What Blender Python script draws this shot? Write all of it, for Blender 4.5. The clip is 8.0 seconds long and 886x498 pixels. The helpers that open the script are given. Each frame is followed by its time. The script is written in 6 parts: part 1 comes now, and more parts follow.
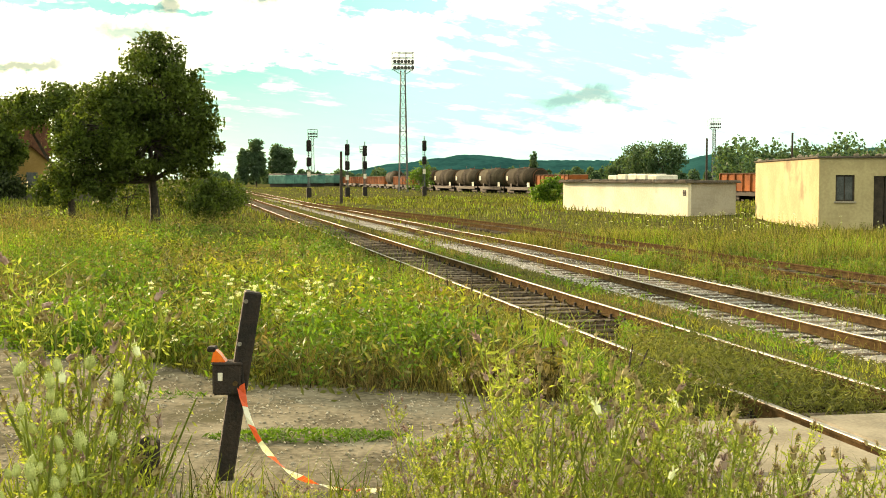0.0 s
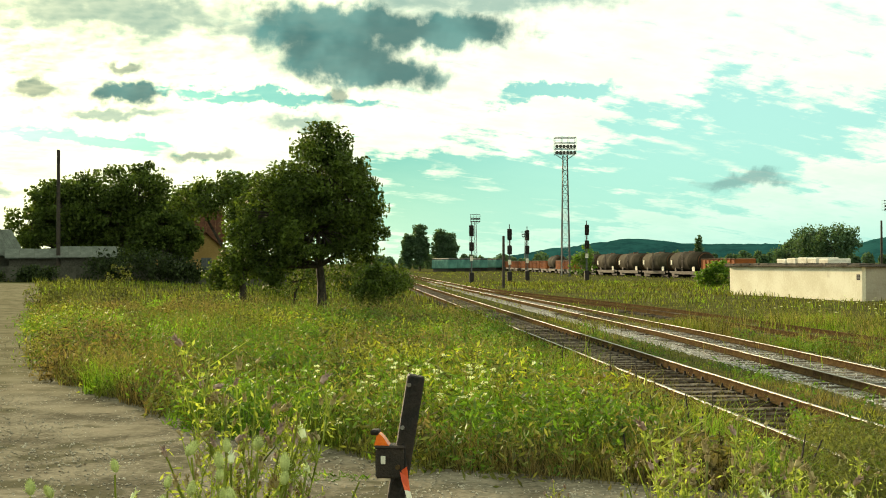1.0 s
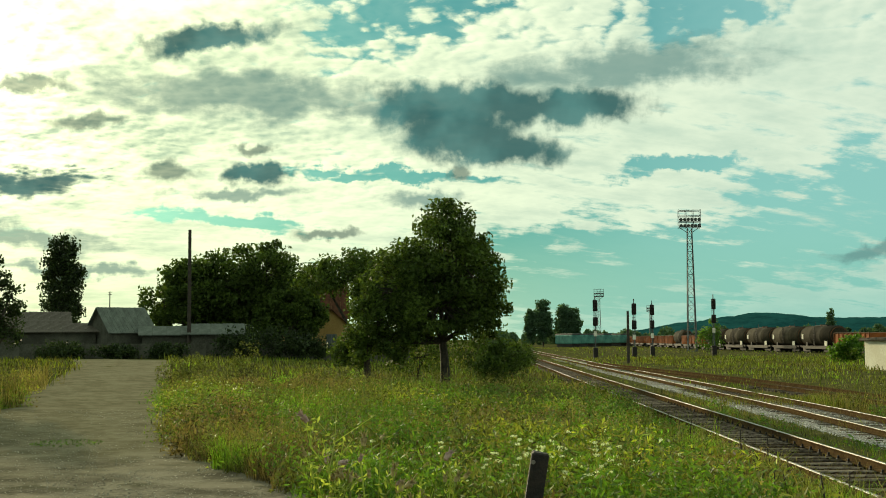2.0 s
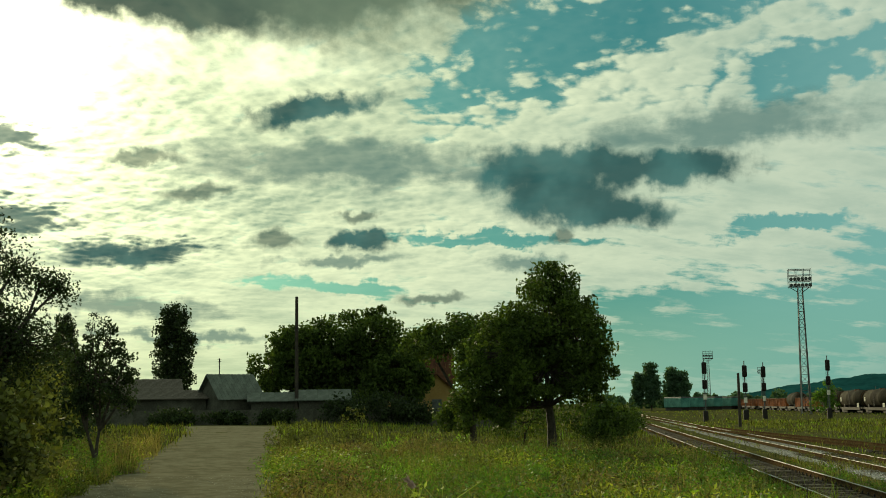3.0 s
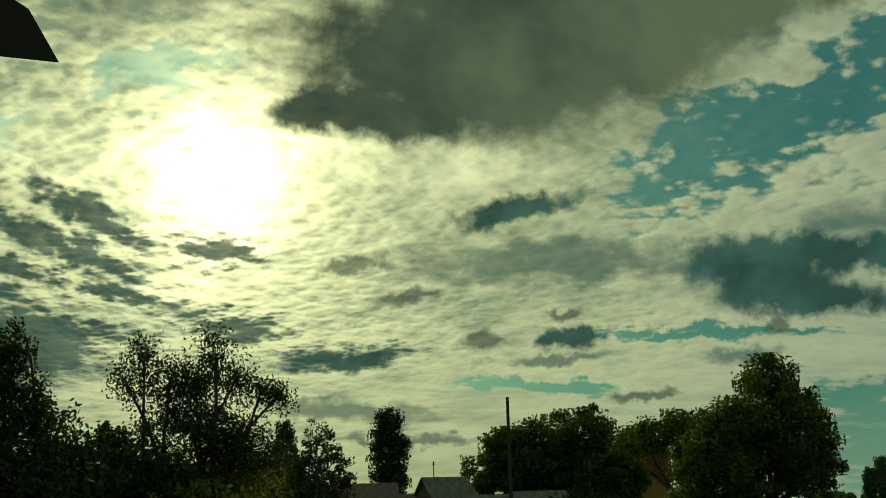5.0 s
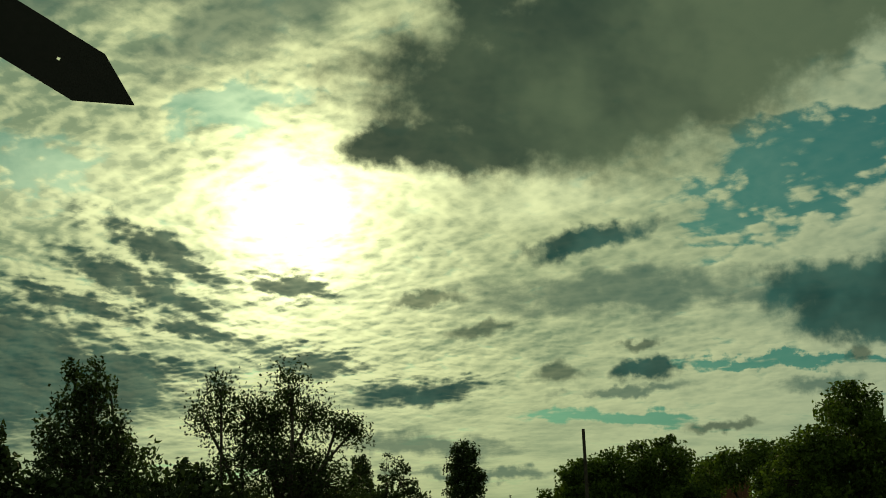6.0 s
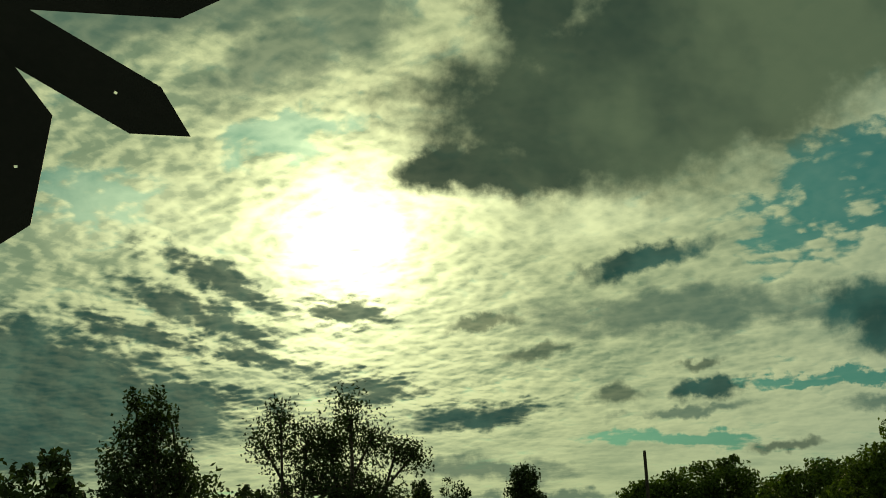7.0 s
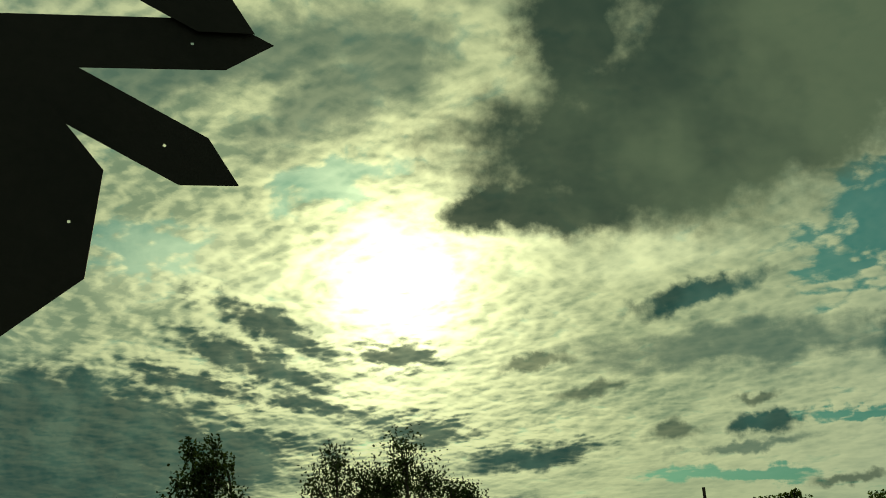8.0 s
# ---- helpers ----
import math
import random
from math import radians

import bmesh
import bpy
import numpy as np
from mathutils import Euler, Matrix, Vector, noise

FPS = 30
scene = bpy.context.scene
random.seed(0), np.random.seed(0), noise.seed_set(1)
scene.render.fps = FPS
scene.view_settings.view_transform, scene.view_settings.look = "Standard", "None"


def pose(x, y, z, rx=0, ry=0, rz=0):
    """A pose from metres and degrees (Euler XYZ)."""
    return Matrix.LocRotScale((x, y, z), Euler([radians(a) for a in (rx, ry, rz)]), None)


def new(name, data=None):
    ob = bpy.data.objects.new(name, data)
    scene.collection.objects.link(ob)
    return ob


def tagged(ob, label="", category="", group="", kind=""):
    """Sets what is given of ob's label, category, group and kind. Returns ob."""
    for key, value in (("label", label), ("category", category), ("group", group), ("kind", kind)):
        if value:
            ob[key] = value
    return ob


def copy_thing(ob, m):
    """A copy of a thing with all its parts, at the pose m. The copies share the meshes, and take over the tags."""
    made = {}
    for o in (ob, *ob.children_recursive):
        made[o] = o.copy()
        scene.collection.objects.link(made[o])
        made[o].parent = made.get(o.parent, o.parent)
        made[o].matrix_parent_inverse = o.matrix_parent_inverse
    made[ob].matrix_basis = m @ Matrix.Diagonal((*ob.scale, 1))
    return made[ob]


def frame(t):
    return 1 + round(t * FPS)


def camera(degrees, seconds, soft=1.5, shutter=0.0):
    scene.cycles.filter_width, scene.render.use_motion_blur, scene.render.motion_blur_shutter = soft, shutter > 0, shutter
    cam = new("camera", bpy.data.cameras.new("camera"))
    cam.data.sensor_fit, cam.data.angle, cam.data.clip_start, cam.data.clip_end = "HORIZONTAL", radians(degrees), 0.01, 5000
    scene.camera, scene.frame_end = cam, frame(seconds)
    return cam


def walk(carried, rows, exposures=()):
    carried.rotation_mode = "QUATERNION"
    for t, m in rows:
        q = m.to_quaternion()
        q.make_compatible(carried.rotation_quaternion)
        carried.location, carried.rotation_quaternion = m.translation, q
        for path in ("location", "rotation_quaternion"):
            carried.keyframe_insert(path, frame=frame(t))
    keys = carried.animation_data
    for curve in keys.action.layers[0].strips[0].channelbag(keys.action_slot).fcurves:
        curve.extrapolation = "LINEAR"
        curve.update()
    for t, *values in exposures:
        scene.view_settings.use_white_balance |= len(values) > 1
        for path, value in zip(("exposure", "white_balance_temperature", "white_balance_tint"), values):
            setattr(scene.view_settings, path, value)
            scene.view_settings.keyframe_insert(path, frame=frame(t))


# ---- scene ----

EYE = 2.3
cam = camera(40.23, 8.0, soft=0.95)
PATH = [
    (0.0, pose(0, 0, EYE, 86.642, 0.125, -0.007)),
    (0.5, pose(0, 0, EYE, 88.540, 0.155, 3.945)),
    (1.0, pose(0, 0, EYE, 90.664, 0.258, 7.660)),
    (1.5, pose(0, 0, EYE, 92.531, 0.354, 10.755)),
    (3.0, pose(0, 0, EYE, 97.369, 0.899, 18.454)),
    (3.5, pose(0, 0, EYE, 98.562, 1.030, 20.923)),
    (4.0, pose(0, 0, EYE, 99.595, 1.149, 23.427)),
    (4.5, pose(0, 0, EYE, 100.913, 1.473, 25.953)),
    (5.0, pose(0, 0, EYE, 102.266, 1.684, 28.474)),
    (6.5, pose(0, 0, EYE, 104.516, 2.234, 33.484)),
    (7.0, pose(0, 0, EYE, 105.150, 2.595, 34.900)),
    (7.5, pose(0, 0, EYE, 106.106, 3.135, 36.064)),
    (8.0, pose(0, 0, EYE, 107.252, 3.744, 37.647)),
]
EXPOSURES = [(0.0, 1.95, 7500, 25), (0.5, 1.75, 7300, 22), (1.0, 1.45, 7000, 16), (1.5, 1.1, 6600, 10), (3.0, 0.30, 6450, 3), (3.5, 0.08, 6500, 2), (4.0, -0.16, 6750, -1), (4.5, -0.38, 7100, -6), (5.0, -0.50, 7250, -8), (8.0, -0.50, 7200, -9)]
walk(cam, PATH, EXPOSURES)

# ---- light: hazy low sun behind altocumulus ----
SUN_AZ, SUN_EL = 38.9, 15.7
sun_way = Vector((-math.sin(radians(SUN_AZ)) * math.cos(radians(SUN_EL)), math.cos(radians(SUN_AZ)) * math.cos(radians(SUN_EL)), math.sin(radians(SUN_EL))))
sun_data = bpy.data.lights.new("sun", "SUN")
sun_data.energy, sun_data.angle, sun_data.color = 2.35, radians(1.5), (1.0, 0.84, 0.52)
sun = new("sun", sun_data)
sun.matrix_world = Matrix.Translation((0, 0, 60)) @ (-sun_way).to_track_quat("-Z", "Y").to_matrix().to_4x4()


class Nodes:
    """Short calls for building node trees."""

    def __init__(self, tree):
        self.t = tree
        self.t.nodes.clear()

    def put(self, socket, value):
        if isinstance(value, bpy.types.NodeSocket):
            self.t.links.new(value, socket)
        elif isinstance(value, (tuple, list)) and socket.type == "RGBA" and len(value) == 3:
            socket.default_value = (*value, 1)
        else:
            socket.default_value = value

    def make(self, kind, **ins):
        n = self.t.nodes.new(kind)
        for k, v in ins.items():
            self.put(n.inputs[k.replace("_", " ")], v)
        return n

    def math(self, op, a, b=0.0, c=0.0):
        n = self.t.nodes.new("ShaderNodeMath")
        n.operation = op
        for i, v in enumerate((a, b, c)):
            self.put(n.inputs[i], v)
        return n.outputs[0]

    def add(self, a, b): return self.math("ADD", a, b)
    def sub(self, a, b): return self.math("SUBTRACT", a, b)
    def mul(self, a, b): return self.math("MULTIPLY", a, b)
    def power(self, a, b): return self.math("POWER", a, b)

    def vec(self, op, a, b=(0, 0, 0), out=0):
        n = self.t.nodes.new("ShaderNodeVectorMath")
        n.operation = op
        self.put(n.inputs[0], a)
        self.put(n.inputs[1], b)
        return n.outputs[out]

    def scale(self, a, f):
        n = self.t.nodes.new("ShaderNodeVectorMath")
        n.operation = "SCALE"
        self.put(n.inputs[0], a)
        self.put(n.inputs["Scale"], f)
        return n.outputs[0]

    def dot(self, a, b): return self.vec("DOT_PRODUCT", a, b, 1)

    def step(self, x, lo, hi):
        n = self.make("ShaderNodeMapRange", Value=x, From_Min=lo, From_Max=hi)
        n.interpolation_type = "SMOOTHSTEP"
        return n.outputs[0]

    def mix(self, f, a, b, blend="MIX"):
        n = self.t.nodes.new("ShaderNodeMix")
        n.data_type, n.blend_type = "RGBA", blend
        self.put(n.inputs[0], f)
        self.put(n.inputs[6], a)
        self.put(n.inputs[7], b)
        return n.outputs[2]

    def cells(self, v, size, soft=0.6):
        n = self.make("ShaderNodeTexVoronoi", Vector=v, Scale=size)
        n.voronoi_dimensions = "2D"
        n.feature = "SMOOTH_F1"
        n.inputs["Smoothness"].default_value = soft
        n.inputs["Randomness"].default_value = 1.0
        return n.outputs[0]

    def noise(self, v, size, detail=3.0, rough=0.5, out=0, distort=0.0):
        return self.make("ShaderNodeTexNoise", Vector=v, Scale=size, Detail=detail, Roughness=rough, Distortion=distort).outputs[out]


# clouds: (across, up, half width, half height, tilt), in degrees about a bearing of 34 left and 15 up
DARK = [(21.3, -3.5, 4.2, 1.5, 1), (23.4, -2.9, 3.2, 1.0, 1), (28.0, -2.9, 4.9, 1.05, 5), (23.8, -5.2, 4.9, 1.0, -1), (22.0, -4.4, 3.6, 1.5, 0), (9.5, -0.8, 3.3, 0.6, 11), (12.0, -7.1, 1.6, 0.5, 1)]
FAINT = [(1.3, -3.4, 1.9, 0.4, 7), (4.1, -4.9, 1.6, 0.4, 6), (11.7, -6.0, 1.0, 0.3, 6), (7.8, -7.1, 1.3, 0.5, 6), (15.7, -9.8, 2.2, 0.3, 4), (22.4, -6.6, 0.9, 0.4, 1)]
BIG = [(22.0, 10.4, 5.5, 2.8, 20), (4.6, 12.2, 3.2, 3.4, 35), (15.4, 12.2, 11.5, 6.0, 14), (9.5, 9.5, 7.0, 4.5, 10), (6.1, 6.0, 8.8, 4.0, -9), (12.6, 6.8, 8.8, 4.0, 11), (17.5, 9.0, 6.9, 2.9, 15), (-0.1, 3.9, 2.9, 1.1, 7), (3.1, 3.8, 5.1, 1.6, -11)]
BANK = [(-21.0, -4.3, 9.0, 2.4, -13), (-23.2, -6.6, 11.0, 3.4, -7), (-14.5, -6.6, 5.0, 1.5, -9)]
VEIL = [(-10.8, -0.8, 3.0, 0.6, -29), (-13.2, -1.7, 2.6, 0.6, -24), (-11.0, -2.7, 3.0, 0.6, -24), (-5.0, -2.7, 1.7, 0.6, -9), (-14.8, -3.2, 3.0, 0.5, -16), (-9.0, -4.6, 2.4, 0.4, -12), (-4.4, -6.2, 2.5, 0.5, -8), (1.0, -7.8, 2.7, 0.5, 2), (-13.4, -6.0, 4.3, 0.6, -10)]
SOFT = [(11.5, -3.3, 8.4, 1.1, -0), (-0.1, -7.9, 2.8, 0.6, 4), (31.7, -0.5, 8.4, 1.2, 8), (1.2, -10.4, 4.5, 0.6, -5), (3.6, -11.9, 4.5, 0.3, -0), (-13.9, 12.1, 12.9, 1.9, 3), (-5.7, 10.6, 6.4, 2.1, 27), (20.7, -8.0, 2.4, 0.4, 1), (49.7, -10.2, 3.2, 0.6, 5), (10.8, -8.0, 3.4, 0.3, 4)]
GAP = [(19.5, 3.6, 4.5, 1.5, 15), (36.0, 3.0, 5.5, 1.5, 20), (23.8, 3.8, 8.4, 1.8, 27), (16.4, 0.5, 3.1, 1.2, 20), (28.8, 6.8, 3.6, 2.1, 11), (-7.3, 6.0, 3.3, 1.3, 12), (10.5, -9.4, 4.0, 0.4, -4), (31.9, -11.9, 10.8, 2.8, 3), (27.6, -10.0, 4.8, 0.8, 5), (18.5, -6.9, 5.9, 0.3, -1), (35.4, -5.5, 4.6, 0.4, 8), (-16.8, 3.4, 3.0, 1.6, -5), (47.2, -8.4, 13.3, 3.6, 12)]

THIN = [(-6.0, -4.3, 2.6, 1.3, -10), (1.0, 2.3, 6.5, 1.6, 2), (7.5, 1.4, 6.0, 1.8, 4), (-9.5, 1.6, 4.0, 1.0, 12), (-15.5, 2.6, 6.0, 2.6, 0)]


def build_world():
    world = bpy.data.worlds.new("sky")
    scene.world = world
    world.use_nodes = True
    n = Nodes(world.node_tree)
    way = n.vec("NORMALIZE", n.make("ShaderNodeTexCoord").outputs[0])
    parts = n.t.nodes.new("ShaderNodeSeparateXYZ")
    n.put(parts.inputs[0], way)
    height = n.math("MAXIMUM", parts.outputs[2], 0.0)
    # flat cloud deck
    deck = n.scale(way, n.math("DIVIDE", 1.0, n.add(height, 0.22)))
    deck = n.vec("MULTIPLY", deck, (1, 1, 0))
    # bearing plane, degrees
    a, e = radians(34), radians(15)
    ahead = Vector((-math.sin(a) * math.cos(e), math.cos(a) * math.cos(e), math.sin(e)))
    right = Vector((math.cos(a), math.sin(a), 0))
    above = right.cross(ahead)
    front = n.math("MAXIMUM", n.dot(way, ahead), 0.12)
    k = 57.2958
    flat = n.make("ShaderNodeCombineXYZ", X=n.mul(n.math("DIVIDE", n.dot(way, right), front), k), Y=n.mul(n.math("DIVIDE", n.dot(way, above), front), k)).outputs[0]
    warp = n.vec("SUBTRACT", n.noise(flat, 0.5, 3.5, 0.5, out=1), (0.5, 0.5, 0.5))
    curl = n.vec("SUBTRACT", n.noise(flat, 1.7, 4.0, 0.6, out=1), (0.5, 0.5, 0.5))
    warped = n.vec("ADD", n.vec("ADD", flat, n.vec("MULTIPLY", warp, (2.6, 1.6, 0))), n.vec("MULTIPLY", curl, (1.2, 0.8, 0)))

    def field(clouds, where):
        best = None
        for x, y, rx, ry, tilt in clouds:
            m = n.make("ShaderNodeMapping", Vector=where)
            m.vector_type = "TEXTURE"
            m.inputs["Location"].default_value, m.inputs["Rotation"].default_value, m.inputs["Scale"].default_value = (x, y, 0), (0, 0, radians(tilt)), (rx, ry, 1)
            d = n.sub(1.0, n.vec("LENGTH", m.outputs[0], out=1))
            best = d if best is None else n.math("SMOOTH_MAX", best, d, 0.25)
        return best

    # relief of the altocumulus deck: rolls, cells and crumbs, and the same a little nearer the sun
    bend = n.vec("SUBTRACT", n.noise(deck, 7.0, 5, 0.6, out=1), (0.5, 0.5, 0.5))
    bent = n.vec("ADD", deck, n.vec("MULTIPLY", bend, (0.055, 0.055, 0)))
    sunward = Vector((sun_way.x, sun_way.y, 0)) / (sun_way.z + 0.22)
    lean = n.scale(n.vec("NORMALIZE", n.vec("SUBTRACT", tuple(sunward), deck)), 0.012)

    def relief(v):
        rolls = n.noise(v, 9.0, 5, 0.55)
        crumbs = n.noise(v, 40.0, 6, 0.66)
        return n.add(n.add(n.mul(rolls, 0.44), n.mul(crumbs, 0.22)), n.add(n.mul(n.sub(0.9, n.cells(v, 19.0, 0.45)), 0.30), n.mul(n.sub(0.9, n.cells(v, 44.0, 0.4)), 0.12)))

    # far from the sun and low down the deck smooths out into streaks
    along = n.make("ShaderNodeCombineXYZ", X=n.mul(n.dot(deck, right), 0.55), Y=n.mul(n.dot(deck, right.cross(Vector((0, 0, -1)))), 1.2)).outputs[0]
    away = n.math("MAXIMUM", n.mul(n.step(n.dot(flat, (1.0, 0.0, 0.0)), 14.0, 27.0), n.step(height, 0.27, 0.17)), n.step(height, 0.16, 0.07))
    away = n.mul(away, 0.85)
    cells = relief(bent)
    streaks = n.add(n.mul(n.noise(along, 7.0, 7, 0.62), 1.3), -0.14)
    height_here = n.add(n.mul(cells, n.sub(1.0, away)), n.mul(streaks, away))
    rim = n.mul(n.sub(cells, relief(n.vec("ADD", bent, lean))), n.sub(1.0, away))
    billow = n.noise(flat, 0.7, 7, 0.55)
    fine = n.noise(deck, 7.5, 7, 0.62, distort=0.35)
    broad = n.noise(deck, 1.6, 4, 0.5)
    rough = n.sub(height_here, 0.50)
    dark = n.step(n.add(field(DARK, warped), n.mul(n.sub(billow, 0.5), 1.3)), -0.26, 0.42)
    faint = n.step(n.add(field(FAINT, warped), n.mul(n.sub(billow, 0.5), 1.6)), -0.26, 0.60)
    big = n.step(n.add(field(BIG, warped), n.mul(n.sub(n.noise(flat, 0.33, 8, 0.58), 0.5), 1.15)), -0.22, 0.44)
    soft = n.step(n.add(field(SOFT, warped), n.add(n.mul(n.sub(fine, 0.5), 1.7), n.mul(rough, 0.8))), -0.30, 0.60)
    gap = n.step(n.sub(n.add(field(GAP, warped), n.mul(n.sub(fine, 0.5), 1.6)), n.mul(rough, 1.0)), -0.55, 0.60)

    toward = n.math("MAXIMUM", n.dot(way, sun_way), 0.0)
    halo = n.power(toward, 9.0)
    # clear sky between the clouds
    air = n.t.nodes.new("ShaderNodeTexSky")
    air.sky_type, air.sun_disc, air.sun_elevation, air.sun_rotation, air.dust_density = "NISHITA", False, radians(SUN_EL), radians(-SUN_AZ), 1.5
    clear = n.mix(1.0, n.scale(air.outputs[0], 0.012), (0.35, 1.0, 0.9), "MULTIPLY")
    clear = n.mix(1.0, clear, n.mix(n.step(halo, 0.0, 0.32), (0.135, 0.265, 0.248), (0.003, 0.094, 0.108)), "ADD")
    # bright altocumulus: thin where the relief is low, shaded away from the sun
    cover = n.sub(n.add(height_here, n.mul(n.sub(broad, 0.5), 0.40)), n.mul(gap, 0.34))
    cover = n.add(cover, n.mul(n.step(height, 0.30, 0.05), 0.05))
    cover = n.step(n.add(cover, n.mul(n.power(toward, 300.0), 0.16)), 0.25, 0.50)
    beside = n.step(n.dot(flat, (1.0, 0.4, 0.0)), 8.0, -6.0)
    thick = n.step(n.add(n.add(n.mul(rough, 0.9), n.mul(n.sub(broad, 0.5), 0.9)), n.mul(n.sub(n.noise(deck, 3.6, 5, 0.6), 0.5), 0.9)), -0.14, 0.30)
    shade = n.sub(n.add(0.80, n.mul(rim, n.add(2.2, n.mul(beside, 3.2)))), n.mul(thick, n.add(0.54, n.mul(beside, 0.22))))
    shade = n.math("MINIMUM", n.math("MAXIMUM", shade, 0.0), 1.0)
    lit = n.mix(halo, (0.43, 0.49, 0.40), (0.80, 0.83, 0.48))
    unlit = n.mix(halo, (0.29, 0.385, 0.32), (0.180, 0.270, 0.170))
    fleece = n.mix(shade, unlit, lit)
    col = n.mix(cover, clear, fleece)
    # low haze
    col = n.mix(n.mul(n.step(height, 0.10, 0.0), 0.75), col, n.mix(halo, (0.10, 0.30, 0.27), (0.62, 0.62, 0.30)))
    # grey veils
    col = n.mix(n.mul(soft, 0.80), col, n.mix(halo, (0.08, 0.17, 0.16), (0.075, 0.145, 0.12)))
    veil = n.step(n.add(field(VEIL, warped), n.add(n.mul(rough, 2.6), n.mul(rim, -5.0))), -0.55, 0.50)
    bank = n.step(n.add(field(BANK, warped), n.add(n.mul(rough, 1.3), n.mul(rim, -2.0))), -0.18, 0.34)
    veil = n.math("MAXIMUM", veil, bank)
    col = n.mix(n.mul(veil, 0.87), col, n.mix(n.step(n.noise(flat, 0.45, 5, 0.6), 0.38, 0.70), (0.008, 0.058, 0.064), (0.050, 0.125, 0.112)))
    # sun glow through the thin deck
    glow = n.add(n.mul(n.power(toward, 800.0), 2.6), n.add(n.mul(n.power(toward, 150.0), 0.85), n.add(n.mul(n.power(toward, 30.0), 0.13), n.mul(n.power(toward, 7.0), 0.07))))
    glow = n.mul(glow, n.mul(n.sub(1.0, n.mul(soft, 0.55)), n.sub(1.0, n.mul(veil, 0.85))))
    glow = n.mul(glow, n.math("MAXIMUM", n.add(1.0, n.add(n.mul(rim, 2.5), n.mul(rough, -1.4))), 0.2))
    thin = n.step(n.add(field(THIN, warped), n.mul(n.sub(0.5, fine), 0.8)), -0.1, 0.9)
    glow = n.add(glow, n.mul(thin, n.mul(n.sub(1.0, n.mul(veil, 0.8)), 0.38)))
    col = n.mix(1.0, col, n.scale((1.0, 0.95, 0.62), glow), "ADD")
    # heavy clouds
    greys = n.step(n.add(n.noise(flat, 0.13, 4.5, 0.55), n.mul(n.dot(flat, (1.0, -0.5, 0.0)), 0.020)), 0.38, 0.80)
    col = n.mix(n.mul(big, 0.96), col, n.mix(greys, (0.034, 0.064, 0.053), (0.125, 0.170, 0.112)))
    col = n.mix(n.mul(faint, 0.74), col, (0.045, 0.085, 0.070))
    darks = n.step(n.noise(flat, 0.3, 3, 0.5), 0.38, 0.68)
    col = n.mix(n.mul(dark, 0.93), col, n.mix(darks, (0.010, 0.064, 0.067), (0.036, 0.126, 0.121)))
    light = n.make("ShaderNodeBackground", Color=col, Strength=1.0)
    n.make("ShaderNodeOutputWorld", Surface=light.outputs[0])


build_world()


# ---- materials ----
def surface(name, base, dark, size=4.0, fine=40.0, rough=0.85, metal=0.0, bump=0.3, third=None, third_at=0.6, per=0.0, leaf=0.0, gloss=0.3, fourth=None, fourth_at=0.55, beyond=None):
    """A worn surface: two tones by broad and fine grain, a third tone in stains; per: variation from piece to piece; leaf: share of light let through."""
    m = bpy.data.materials.new(name)
    m.use_nodes = True
    n = Nodes(m.node_tree)
    where = n.make("ShaderNodeNewGeometry").outputs["Position"] if per >= 0 and leaf == 0 and size < 0 else n.make("ShaderNodeTexCoord").outputs["Object"]
    size = abs(size)
    broad = n.noise(where, size, 4, 0.6)
    grain = n.noise(where, fine, 3, 0.6)
    f = n.step(n.add(n.mul(broad, 0.65), n.mul(grain, 0.35)), 0.36, 0.64)
    col = n.mix(f, dark, base)
    if third:
        col = n.mix(n.step(n.noise(where, size * 0.45, 5, 0.65), third_at, third_at + 0.13), col, third)
    if fourth:
        shifted = n.vec("ADD", where, (31.0, 17.0, 5.0))
        col = n.mix(n.step(n.noise(shifted, size * 0.8, 4, 0.6), fourth_at, fourth_at + 0.10), col, fourth)
    if beyond:
        # another earth past a line across the place
        y = n.add(n.dot(where, (-0.35, 1.0, 0.0)), n.mul(n.sub(n.noise(where, 0.35, 5, 0.65), 0.5), 16.0))
        other = n.mix(n.step(n.add(n.mul(broad, 0.5), n.mul(n.noise(where, size * 3.0, 4, 0.7), 0.5)), 0.38, 0.62), beyond[3], beyond[2])
        col = n.mix(n.step(y, beyond[0], beyond[1]), col, other)
    if per:
        luck = n.make("ShaderNodeNewGeometry").outputs["Random Per Island"] if leaf else n.make("ShaderNodeObjectInfo").outputs["Random"]
        col = n.mix(1.0, col, n.mix(luck, (1 - per,) * 3, (1 + per,) * 3), "MULTIPLY")
    shader = n.make("ShaderNodeBsdfPrincipled", Base_Color=col, Roughness=rough, Metallic=metal)
    shader.inputs["Specular IOR Level"].default_value = gloss
    if bump:
        b = n.make("ShaderNodeBump", Strength=bump, Distance=0.02, Height=n.add(grain, n.mul(broad, 0.5)))
        n.put(shader.inputs["Normal"], b.outputs[0])
    out = shader.outputs[0]
    if leaf:
        thin = n.make("ShaderNodeBsdfTranslucent", Color=n.mix(1.0, col, (1.5, 1.6, 0.7), "MULTIPLY"))
        both = n.t.nodes.new("ShaderNodeMixShader")
        n.put(both.inputs[0], leaf)
        n.put(both.inputs[1], out)
        n.put(both.inputs[2], thin.outputs[0])
        out = both.outputs[0]
    n.make("ShaderNodeOutputMaterial", Surface=out)
    return m


